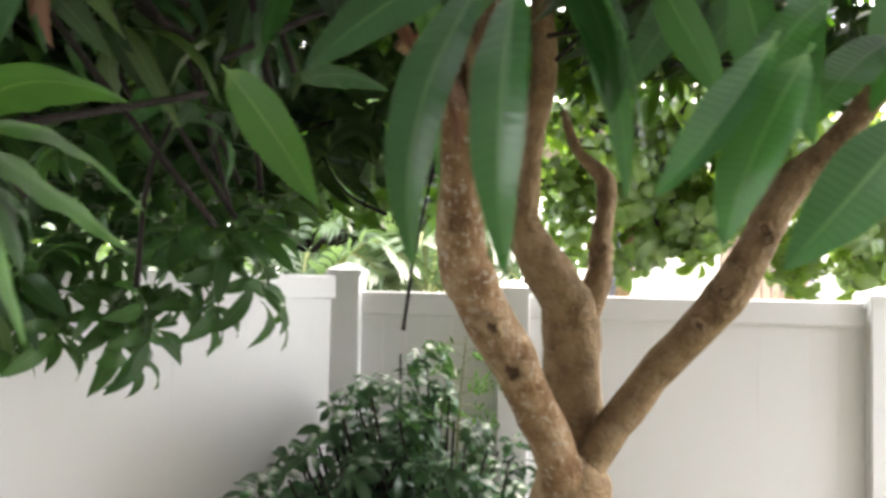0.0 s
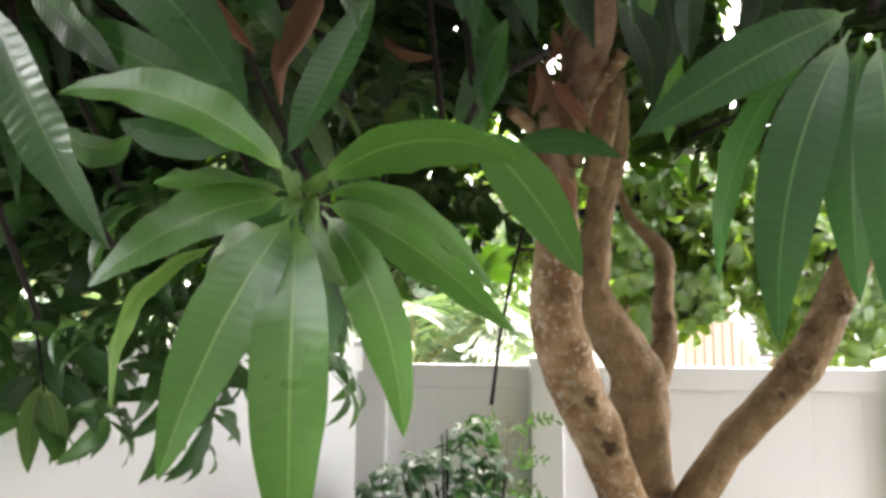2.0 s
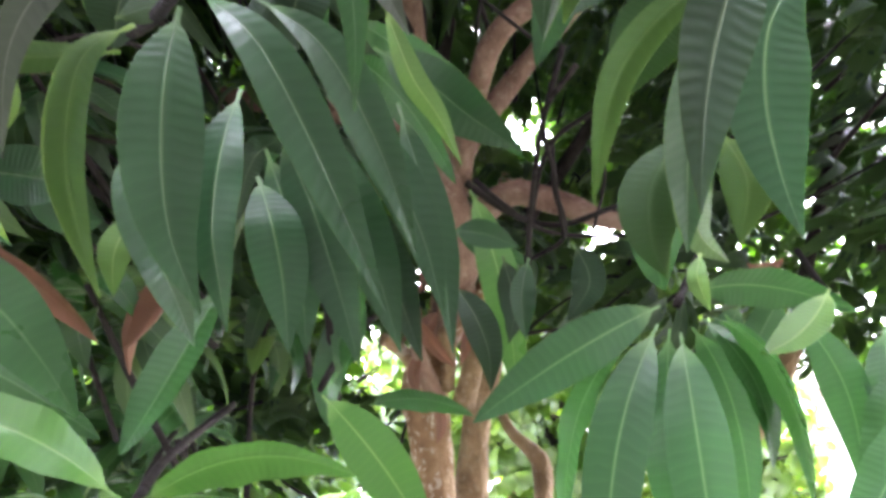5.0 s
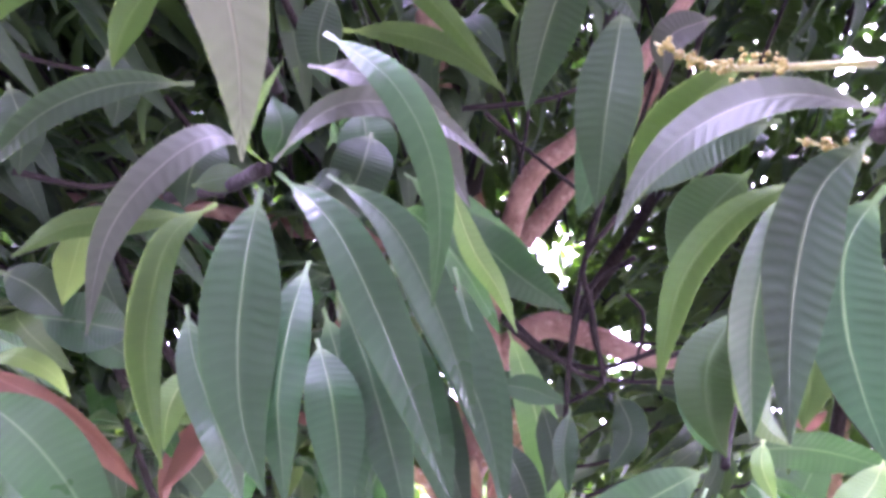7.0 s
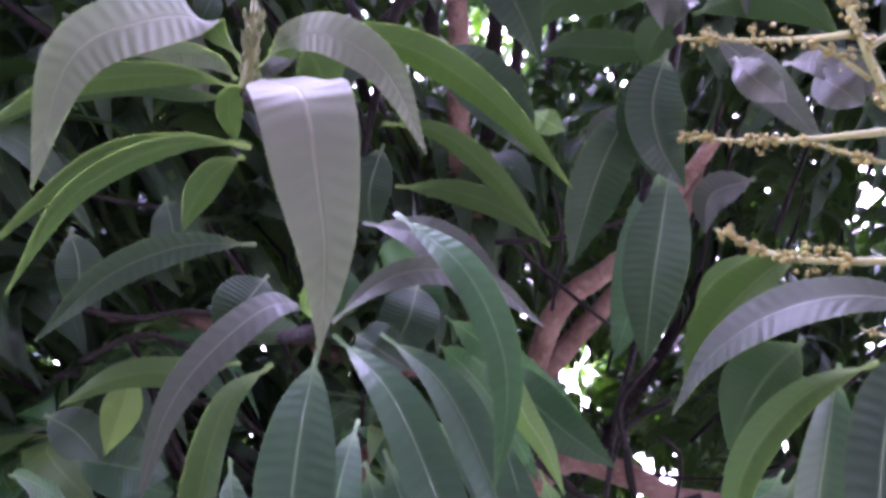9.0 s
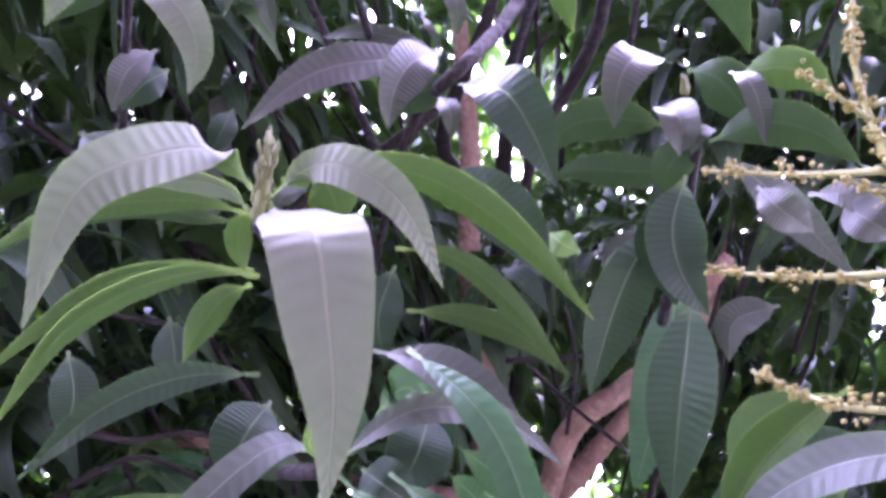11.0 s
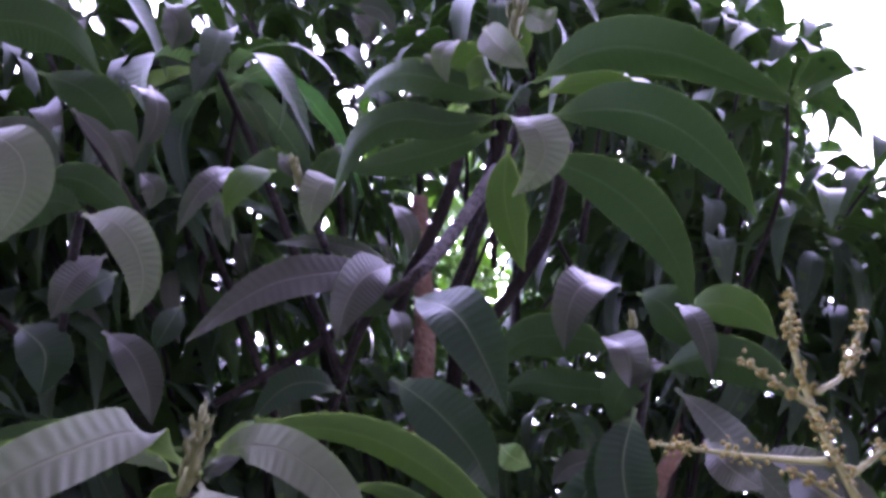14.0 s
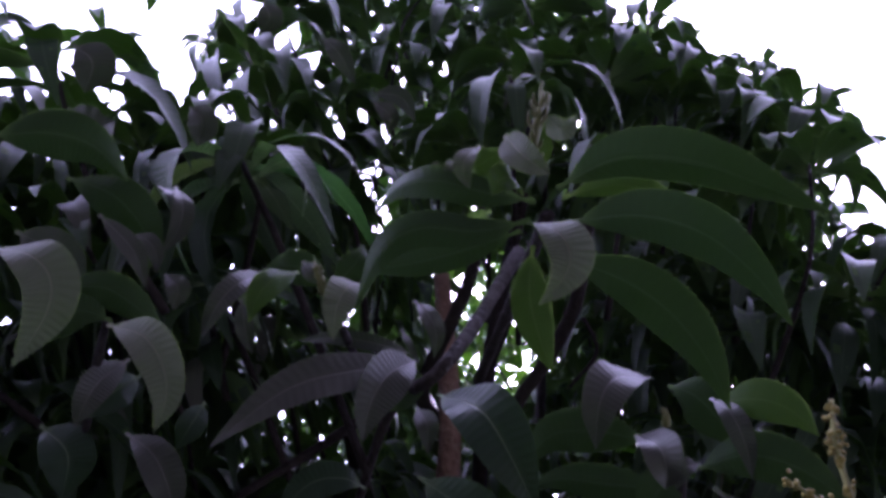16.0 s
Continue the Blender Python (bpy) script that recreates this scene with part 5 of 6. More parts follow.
blade([(-0.602, 0.434, 2.586), (-0.571, 0.433, 2.569), (-0.550, 0.454, 2.554), (-0.539, 0.493, 2.544)], (-0.83, 0.23, -0.50), 0.033, "grey_sheen")
blade([(-0.598, 0.297, 2.644), (-0.582, 0.301, 2.634), (-0.584, 0.323, 2.631)], (-0.86, 0.26, -0.44), 0.020, "grey_sheen")
blade([(-0.548, 0.427, 2.638), (-0.553, 0.437, 2.614), (-0.561, 0.460, 2.603)], (-0.95, -0.32, 0.04), 0.026, "shade")
blade([(-0.687, 0.467, 2.604), (-0.652, 0.474, 2.584), (-0.650, 0.517, 2.568)], (-0.80, 0.17, -0.57), 0.046, "shade")
blade([(-0.662, 0.209, 2.505), (-0.631, 0.197, 2.491), (-0.613, 0.204, 2.481), (-0.610, 0.223, 2.468), (-0.625, 0.258, 2.456)], (-0.86, 0.28, -0.43), 0.033, "pale")
blade([(-0.679, 0.231, 2.561), (-0.648, 0.240, 2.558), (-0.628, 0.263, 2.563)], (-0.38, 0.65, -0.66), 0.032, "sheen")
blade([(-0.726, 0.188, 2.613), (-0.687, 0.180, 2.626), (-0.657, 0.188, 2.637), (-0.634, 0.215, 2.644)], (0.33, -0.77, 0.55), 0.039, "shade")
blade([(-0.725, 0.149, 2.741), (-0.705, 0.158, 2.735), (-0.710, 0.187, 2.732)], (-0.85, 0.22, -0.47), 0.038, "grey_sheen")
blade([(-0.732, 0.212, 2.746), (-0.704, 0.222, 2.742), (-0.694, 0.220, 2.760)], (-0.04, 0.89, -0.45), 0.032, "grey_sheen", fold=0.5)
blade([(-0.655, 0.226, 2.852), (-0.637, 0.234, 2.843), (-0.639, 0.264, 2.840)], (-0.89, 0.27, -0.38), 0.031, "grey_sheen", fold=0.5)
blade([(-0.615, 0.123, 2.952), (-0.603, 0.134, 2.941), (-0.611, 0.156, 2.944)], (-0.97, 0.07, -0.23), 0.030, "grey_sheen")
blade([(-0.629, 0.245, 2.701), (-0.607, 0.243, 2.685), (-0.598, 0.265, 2.676), (-0.604, 0.288, 2.671)], (-0.96, -0.04, -0.28), 0.016, "grey_sheen")
blade([(-0.483, 0.240, 3.094), (-0.444, 0.234, 3.088), (-0.417, 0.263, 3.089)], (-0.33, 0.90, -0.30), 0.026, "sheen")
blade([(-0.573, 0.198, 3.150), (-0.543, 0.209, 3.130), (-0.513, 0.250, 3.141)], (-0.65, 0.70, -0.28), 0.029, "sheen")
blade([(-0.481, 0.251, 3.091), (-0.453, 0.260, 3.078), (-0.451, 0.293, 3.087)], (-0.81, 0.55, -0.23), 0.025, "grey_sheen")

# thin bare twigs in the shade
twig([(0.008, 0.725, 2.515), (-0.005, 0.786, 2.427), (-0.010, 0.831, 2.335), (-0.012, 0.864, 2.244)], 0.004, 0.003)
twig([(0.008, 0.694, 2.463), (-0.011, 0.762, 2.431), (0.014, 0.803, 2.374), (0.039, 0.845, 2.301)], 0.004, 0.003)
twig([(-0.131, 0.790, 2.678), (-0.076, 0.802, 2.641), (0.014, 0.810, 2.578)], 0.004, 0.003)
twig([(-0.084, 0.788, 2.575), (-0.086, 0.729, 2.651), (-0.113, 0.684, 2.710)], 0.003, 0.002)
twig([(-0.154, 0.832, 2.715), (-0.041, 0.790, 2.719), (0.038, 0.738, 2.733)], 0.005, 0.003)
twig([(-0.688, 0.747, 2.450), (-0.612, 0.769, 2.456), (-0.547, 0.771, 2.479), (-0.465, 0.785, 2.476)], 0.004, 0.003)
twig([(-0.738, 0.697, 2.583), (-0.674, 0.721, 2.587), (-0.592, 0.736, 2.601)], 0.003, 0.002)
twig([(-0.669, 0.829, 2.421), (-0.596, 0.825, 2.469), (-0.472, 0.861, 2.441)], 0.004, 0.003)
twig([(-0.072, 0.916, 2.408), (-0.008, 0.912, 2.363), (0.056, 0.892, 2.342), (0.131, 0.844, 2.360)], 0.006, 0.004)
twig([(0.096, 0.783, 2.320), (0.146, 0.744, 2.336), (0.178, 0.706, 2.366)], 0.004, 0.003)
twig([(0.070, 0.813, 2.421), (0.093, 0.816, 2.389), (0.084, 0.852, 2.315)], 0.003, 0.002)
twig([(-0.719, 0.921, 2.438), (-0.650, 0.927, 2.469), (-0.566, 0.957, 2.446), (-0.500, 0.958, 2.464)], 0.005, 0.003)
twig([(-0.767, 1.034, 2.401), (-0.680, 1.050, 2.429), (-0.576, 1.077, 2.418)], 0.006, 0.004)
twig([(-0.395, 0.631, 2.741), (-0.375, 0.665, 2.710), (-0.354, 0.683, 2.691)], 0.003, 0.002)
twig([(-0.195, 0.640, 3.088), (-0.182, 0.569, 3.131), (-0.164, 0.521, 3.154)], 0.004, 0.003)
twig([(-0.178, 0.278, 2.933), (-0.155, 0.397, 2.928), (-0.165, 0.502, 2.927), (-0.178, 0.590, 2.931), (-0.155, 0.728, 2.943)], 0.009, 0.01)
twig([(-0.334, 0.502, 2.835), (-0.403, 0.581, 2.814), (-0.468, 0.641, 2.783), (-0.522, 0.686, 2.757)], 0.008, 0.005)
twig([(-0.086, 0.506, 3.083), (-0.055, 0.542, 3.051), (-0.083, 0.600, 3.022)], 0.004, 0.003)

# broken stubs and curled dead scraps at the head of the knotted limb
blade([(-0.054, 1.470, 2.431), (-0.037, 1.468, 2.371), (-0.057, 1.510, 2.324)], (-0.98, 0.19, 0.10), 0.029, "dry", fold=0.6)
blade([(0.018, 1.479, 2.390), (-0.011, 1.481, 2.347), (0.006, 1.502, 2.301)], (-0.97, 0.18, 0.18), 0.034, "dry", fold=0.5)
blade([(0.081, 1.456, 2.373), (0.069, 1.458, 2.314), (0.060, 1.486, 2.269)], (-0.94, 0.21, 0.26), 0.025, "dry", fold=0.7)
blade([(-0.015, 1.515, 2.310), (-0.033, 1.513, 2.261), (-0.017, 1.533, 2.212)], (-0.98, 0.21, 0.06), 0.027, "dry", fold=0.6)
blade([(0.011, 1.526, 2.212), (0.027, 1.522, 2.164), (0.023, 1.552, 2.122)], (-0.96, 0.27, -0.05), 0.023, "dry", fold=0.5)
blade([(0.040, 1.472, 2.449), (0.064, 1.454, 2.419), (0.093, 1.451, 2.431)], (-0.14, 0.41, -0.90), 0.025, "dry", fold=0.5)

# leaf buds
shoot([(-0.455, 0.243, 2.305), (-0.453, 0.222, 2.310), (-0.455, 0.200, 2.321)])
shoot([(-0.343, 0.070, 2.519), (-0.348, 0.043, 2.518), (-0.350, 0.022, 2.520)])
shoot([(-0.449, 0.185, 2.507), (-0.453, 0.174, 2.507), (-0.458, 0.164, 2.506)])
shoot([(-0.184, 0.240, 2.525), (-0.188, 0.232, 2.524), (-0.192, 0.226, 2.523)])

# flower spray
spray_stem([(-0.095, 0.197, 2.296), (-0.128, 0.172, 2.307), (-0.15, 0.155, 2.324), (-0.166, 0.139, 2.352), (-0.179, 0.12, 2.375), (-0.184, 0.101, 2.396)], 0.0028, 0.0012, 0.25)
spray_stem([(-0.159, 0.152, 2.33), (-0.17, 0.161, 2.335), (-0.192, 0.176, 2.345), (-0.227, 0.192, 2.356)], 0.0022, 0.0008, 0.38)
spray_stem([(-0.118, 0.18, 2.3), (-0.153, 0.202, 2.306), (-0.181, 0.22, 2.315), (-0.207, 0.238, 2.33)], 0.0022, 0.0008, 0.42)
spray_stem([(-0.112, 0.191, 2.284), (-0.131, 0.195, 2.29), (-0.147, 0.201, 2.3), (-0.151, 0.207, 2.309)], 0.0015, 0.0008, 0.4)
spray_stem([(-0.166, 0.139, 2.352), (-0.192, 0.131, 2.355), (-0.211, 0.125, 2.358)], 0.0015, 0.0007, 0.3)
spray_stem([(-0.166, 0.133, 2.356), (-0.146, 0.126, 2.372), (-0.136, 0.105, 2.4)], 0.0016, 0.0007, 0.4)
spray_stem([(-0.15, 0.155, 2.324), (-0.133, 0.145, 2.336), (-0.118, 0.135, 2.349)], 0.0018, 0.0008, 0.5)
spray_stem([(-0.143, 0.165, 2.315), (-0.163, 0.16, 2.321), (-0.178, 0.158, 2.325)], 0.0015, 0.0008, 0.5)
spray_stem([(-0.107, 0.2, 2.232), (-0.157, 0.219, 2.235), (-0.174, 0.236, 2.25), (-0.197, 0.242, 2.265)], 0.0022, 0.0008, 0.4)
spray_stem([(-0.102, 0.227, 2.194), (-0.109, 0.233, 2.204), (-0.126, 0.242, 2.214)], 0.0014, 0.0008, 0.3)


# ---------------------------------------------------------------- inner branches
def branch(points, r0, r1, material=BARK_PINK, sides=12, seed=1, label=""):
    n = len(points)
    return limb("branch", points, [r0 + (r1 - r0) * i / (n - 1) for i in range(n)], material, label, steps=5, sides=sides, rough=0.18, seed=seed)


branch([(0.06, 1.63, 2.38), (0.055, 1.409, 2.50), (0.011, 1.323, 2.576), (-0.017, 1.297, 2.638), (-0.066, 1.277, 2.809), (-0.12, 1.10, 2.90), (-0.201, 0.901, 2.99), (-0.24, 0.759, 3.10), (-0.3, 0.62, 3.3)], 0.042, 0.016, seed=2, label="bent pinkish branch")
branch([(0.052, 1.393, 2.533), (0.107, 1.252, 2.565), (0.198, 1.196, 2.524), (0.265, 1.151, 2.476), (0.36, 1.08, 2.45)], 0.030, 0.014, seed=4)
branch([(0.04, 1.40, 2.70), (0.12, 1.239, 2.807), (0.206, 1.116, 2.902), (0.284, 0.994, 2.999), (0.33, 0.85, 3.2)], 0.026, 0.012, seed=6)
branch([(-0.05, 1.29, 2.72), (-0.386, 1.314, 2.753), (-0.618, 1.255, 2.741), (-0.832, 1.216, 2.70), (-1.1, 1.15, 2.75)], 0.020, 0.010, BARK_PINK, seed=9)
branch([(0.03, 1.36, 2.60), (0.018, 1.057, 2.744), (0.078, 0.935, 2.781), (0.109, 0.838, 2.80), (0.18, 0.70, 2.9)], 0.024, 0.012, seed=12)
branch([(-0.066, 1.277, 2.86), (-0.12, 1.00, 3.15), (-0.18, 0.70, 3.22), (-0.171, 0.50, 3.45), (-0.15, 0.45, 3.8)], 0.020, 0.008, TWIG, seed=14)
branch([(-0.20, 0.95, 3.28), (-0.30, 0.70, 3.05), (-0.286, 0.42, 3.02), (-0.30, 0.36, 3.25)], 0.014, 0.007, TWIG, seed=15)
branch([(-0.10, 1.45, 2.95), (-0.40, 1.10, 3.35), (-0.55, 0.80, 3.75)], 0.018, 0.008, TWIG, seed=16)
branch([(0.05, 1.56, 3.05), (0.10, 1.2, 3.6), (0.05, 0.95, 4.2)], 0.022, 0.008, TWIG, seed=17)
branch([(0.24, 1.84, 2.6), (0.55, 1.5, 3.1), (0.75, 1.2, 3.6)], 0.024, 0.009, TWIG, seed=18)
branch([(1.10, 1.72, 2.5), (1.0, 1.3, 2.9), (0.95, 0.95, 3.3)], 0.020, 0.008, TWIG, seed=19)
branch([(0.045, 1.66, 2.20), (-0.03, 1.56, 2.30), (-0.10, 1.50, 2.33)], 0.018, 0.015, BARK_PALE, seed=20, label="cut branch stub")
branch([(0.06, 1.63, 2.36), (0.10, 1.52, 2.42), (0.13, 1.48, 2.46)], 0.022, 0.018, BARK_PALE, seed=21)
branch([(0.103, 1.62, 2.22), (0.105, 1.528, 2.301), (0.103, 1.457, 2.38)], 0.026, 0.017, BARK, seed=23, label="broken branch stub")
branch([(0.05, 1.64, 2.22), (-0.008, 1.542, 2.288), (-0.034, 1.483, 2.323)], 0.022, 0.014, BARK_PINK, seed=24, label="broken branch stub")
branch([(0.06, 1.60, 2.25), (0.052, 1.54, 2.314), (0.029, 1.50, 2.355)], 0.018, 0.012, BARK, seed=25, label="broken branch stub")
branch([(-0.092, 1.787, 1.724), (-0.082, 1.787, 1.80), (-0.070, 1.787, 1.896), (-0.03, 1.76, 2.10), (0.01, 1.70, 2.26)], 0.0048, 0.004, TWIG, sides=8, seed=22, label="thin dead hanging stick")


# ---------------------------------------------------------------- the crown
SHAPES = [whorl_arrays(s, 11, 0.185, 0.040, d, u, two=True) for s, d, u in ((1, 1.2, 0.35), (2, 1.4, 0.15), (3, 0.8, 0.5), (4, 1.6, 0.1), (5, 1.1, 0.3), (6, 1.4, 0.45))]
HUB = np.array((0.1, 1.7, 2.6))
# a point by the camera path; the crown keeps its distance from it
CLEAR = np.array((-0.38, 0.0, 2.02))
BREAK = np.array((0.125, 0.463, 0.877))
# openings fitted to the camera's sight lines from CLEAR: direction, reach and half-width
BREAKS = [(BREAK, 3.3, 0.20), (np.array((0.152, 0.517, 0.842)), 3.6, 0.24), (np.array((-0.03, 0.655, 0.755)), 4.0, 0.08), (np.array((0.432, 0.824, 0.366)), 4.0, 0.14), (np.array((0.34, 0.805, 0.485)), 4.0, 0.14)]


def crown_places(seed, count):
    r = random.Random(seed)
    c, rad = np.array((0.05, 1.65, 3.55)), np.array((2.2, 1.45, 2.3))
    gap_a, gap_b = np.array((0.15, 1.05, 2.7)), np.array((0.9, 2.6, 3.8))
    along = (gap_b - gap_a) / np.linalg.norm(gap_b - gap_a)
    out = []
    while len(out) < count:
        u = np.array([r.uniform(-1, 1) for _ in range(3)])
        k = (np.abs(u) ** 3.4).sum() ** (1 / 3.4)
        if k > 1 or r.random() > 0.45 + 0.55 * k:
            continue
        p = c + u * rad
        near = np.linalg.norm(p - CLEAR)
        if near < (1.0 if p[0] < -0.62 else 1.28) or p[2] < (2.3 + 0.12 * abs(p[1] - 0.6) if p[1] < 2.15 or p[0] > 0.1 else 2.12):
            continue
        # the crown narrows towards its top, more on one side
        if p[0] > 1.25 + 0.78 * (4.0 - p[2]) or p[0] < -0.9 - 0.9 * (4.2 - p[2]):
            continue
        if p[0] < -0.35 and p[2] > 3.5 and r.random() < 0.32:
            continue
        # cut back as seen from CLEAR, so sky shows at the view's corners
        rise = p[2] - CLEAR[2]
        if p[0] - CLEAR[0] > 0.49 * rise and p[1] < 0.24 * rise:
            continue
        if p[0] - CLEAR[0] < -0.30 * rise and p[1] < 0.29 * rise and r.random() < 0.5:
            continue
        # a thin place among the inner branches, lined up with the camera's view
        off = p - gap_a
        if 0 < off @ along < 1.1 and np.linalg.norm(off - along * (off @ along)) < 0.25 and r.random() < 0.88:
            continue
        if any(0.9 < (p - CLEAR) @ d < far and np.linalg.norm(p - CLEAR - d * ((p - CLEAR) @ d)) < wide for d, far, wide in BREAKS) and r.random() < 0.96:
            continue
        # thinned to let more light onto the fence corner
        if p[1] > 2.2 and -1.3 < p[0] < 0.5 and p[2] < 3.5 and r.random() < 0.28:
            continue
        # the lower crown is thinned here so sky shows through in the camera's view
        if p[2] < 3.05 and p[0] > -0.15 and r.random() < 0.5:
            continue
        if p[1] < 1.4 and -0.3 < p[0] < 0.6 and p[2] < 2.42 + 0.25 * p[1] and r.random() < 0.85:
            continue
        axis = (p - HUB) / np.linalg.norm(p - HUB) + np.array((r.uniform(-0.4, 0.4), r.uniform(-0.4, 0.4), r.uniform(0.1, 0.9)))
        out.append((p, axis / np.linalg.norm(axis), r.uniform(0.75, 1.1)))
    return out


# picks the whorls that get the lighter colour standing in for sunlight
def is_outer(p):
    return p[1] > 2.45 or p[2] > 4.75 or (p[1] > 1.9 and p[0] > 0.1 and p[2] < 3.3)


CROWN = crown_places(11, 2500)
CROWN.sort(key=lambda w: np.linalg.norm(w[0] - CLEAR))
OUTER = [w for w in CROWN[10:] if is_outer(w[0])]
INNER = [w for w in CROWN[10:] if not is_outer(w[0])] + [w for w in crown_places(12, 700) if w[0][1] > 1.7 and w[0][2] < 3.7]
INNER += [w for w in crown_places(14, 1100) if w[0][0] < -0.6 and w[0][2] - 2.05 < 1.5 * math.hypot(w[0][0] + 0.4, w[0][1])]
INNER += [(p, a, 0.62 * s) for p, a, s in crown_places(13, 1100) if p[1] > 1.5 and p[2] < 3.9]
rc = random.Random(15)
INNER += [(np.array((rc.uniform(-0.2, 0.15), rc.uniform(1.0, 1.3), rc.uniform(2.95, 3.5))), (rc.uniform(-0.5, 0.5), rc.uniform(-0.7, 0.1), 0.7), rc.uniform(0.6, 0.85)) for _ in range(12)]
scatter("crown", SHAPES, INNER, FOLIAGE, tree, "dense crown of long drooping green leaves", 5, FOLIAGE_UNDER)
rb = random.Random(9)
OUTER += [(CLEAR + BREAK * rb.uniform(3.4, 4.4) + np.array([rb.uniform(-0.45, 0.45) for _ in range(3)]), (rb.uniform(-0.5, 0.5), rb.uniform(-0.5, 0.5), 0.8), rb.uniform(0.5, 0.75)) for _ in range(34)]
OUTER += [(CLEAR + BREAKS[1][0] * rb.uniform(3.5, 4.6) + np.array([rb.uniform(-0.4, 0.4) for _ in range(3)]), (rb.uniform(-0.5, 0.5), rb.uniform(-0.5, 0.5), 0.8), rb.uniform(0.5, 0.75)) for _ in range(30)]
scatter("outer_crown", SHAPES, OUTER, FOLIAGE_OUTER, tree, "outer leaves of the crown, coloured lighter as if sunlit", 7, FOLIAGE_OUTER)
rn = random.Random(77)
ri = random.Random(52)
NEARER = [(np.array((ri.uniform(-1.05, -0.25), ri.uniform(0.9, 1.35), ri.uniform(2.06, 2.5))), np.array((ri.uniform(-0.4, 0.4), ri.uniform(-0.8, 0.0), 0.75)), ri.uniform(0.85, 1.1)) for _ in range(13)]
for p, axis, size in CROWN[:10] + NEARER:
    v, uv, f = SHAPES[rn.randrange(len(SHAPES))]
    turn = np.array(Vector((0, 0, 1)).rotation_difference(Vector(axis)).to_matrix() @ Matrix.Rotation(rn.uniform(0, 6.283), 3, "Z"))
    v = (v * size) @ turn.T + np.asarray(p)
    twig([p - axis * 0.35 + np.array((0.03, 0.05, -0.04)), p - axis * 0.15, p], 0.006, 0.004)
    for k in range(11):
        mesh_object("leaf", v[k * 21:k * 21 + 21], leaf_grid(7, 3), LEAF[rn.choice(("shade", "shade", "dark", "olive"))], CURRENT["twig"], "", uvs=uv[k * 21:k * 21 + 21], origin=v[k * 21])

# fine twigs that carry the crown
parts = []
rt = random.Random(8)
for p, axis, size in CROWN[10::3]:
    axis = np.asarray(axis)
    back = np.asarray(p) - axis * rt.uniform(0.10, 0.2) + np.array([rt.uniform(-0.03, 0.03) for _ in range(3)])
    end = back - axis * 0.12 + (HUB - back) * rt.uniform(0.03, 0.10) + np.array([rt.uniform(-0.06, 0.06) for _ in range(3)])
    parts.append(tube([p, back, end], [0.0028, 0.004, 0.006], 3, 5))
v, f = join_tubes(parts)
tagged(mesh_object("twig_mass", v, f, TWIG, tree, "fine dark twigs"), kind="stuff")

# low shaded foliage hanging before the left fence
low = []
rl = random.Random(21)
DROOPING = [whorl_arrays(80 + k, 8, 0.20, 0.050, 0.8, 0.15) for k in range(4)]
for i in range(120):
    p = np.array((rl.uniform(-2.3, -0.48), rl.uniform(1.75, 2.25), rl.uniform(1.62, 2.5)))
    if p[2] < 1.70 + 0.22 * noise.noise(Vector((p[0] * 3, 1, 0))) + 0.6 * max(0.0, p[0] + 1.0):
        continue
    low.append((p, (rl.uniform(-0.4, 0.4), rl.uniform(-0.6, 0.2), rl.uniform(0.3, 1.0)), rl.uniform(0.75, 1.1)))
for p in [(-0.82, 1.90, 1.78), (-0.47, 1.90, 1.84), (-1.16, 1.90, 1.77), (-0.73, 1.90, 1.71), (-0.59, 1.90, 1.78), (-0.88, 1.90, 1.83), (-1.03, 1.90, 1.75), (-0.77, 1.90, 1.64), (-0.44, 1.90, 1.81), (-1.28, 1.90, 1.74), (-1.41, 1.90, 1.76), (-0.53, 1.90, 1.89), (-0.95, 1.86, 1.70), (-0.68, 1.95, 1.82), (-0.84, 1.95, 1.73), (-0.62, 1.86, 1.86), (-1.1, 1.95, 1.82), (-0.98, 1.95, 1.80), (-0.74, 1.86, 1.78), (-1.2, 1.86, 1.80)]:
    low.append((np.array(p), (rl.uniform(0.5, 1.1), rl.uniform(-0.5, 0.1), rl.uniform(0.0, 0.5)), rl.uniform(0.75, 1.0)))
for i in range(45):
    low.append((np.array((rl.uniform(-2.4, -0.75), rl.uniform(1.9, 2.35), rl.uniform(1.9, 2.2))), (rl.uniform(-0.4, 0.4), rl.uniform(-0.6, 0.2), rl.uniform(0.3, 1.0)), rl.uniform(0.75, 1.05)))
scatter("low_foliage", DROOPING, low, FOLIAGE_LOW, tree, "dark leaves hanging low before the fence", 6)


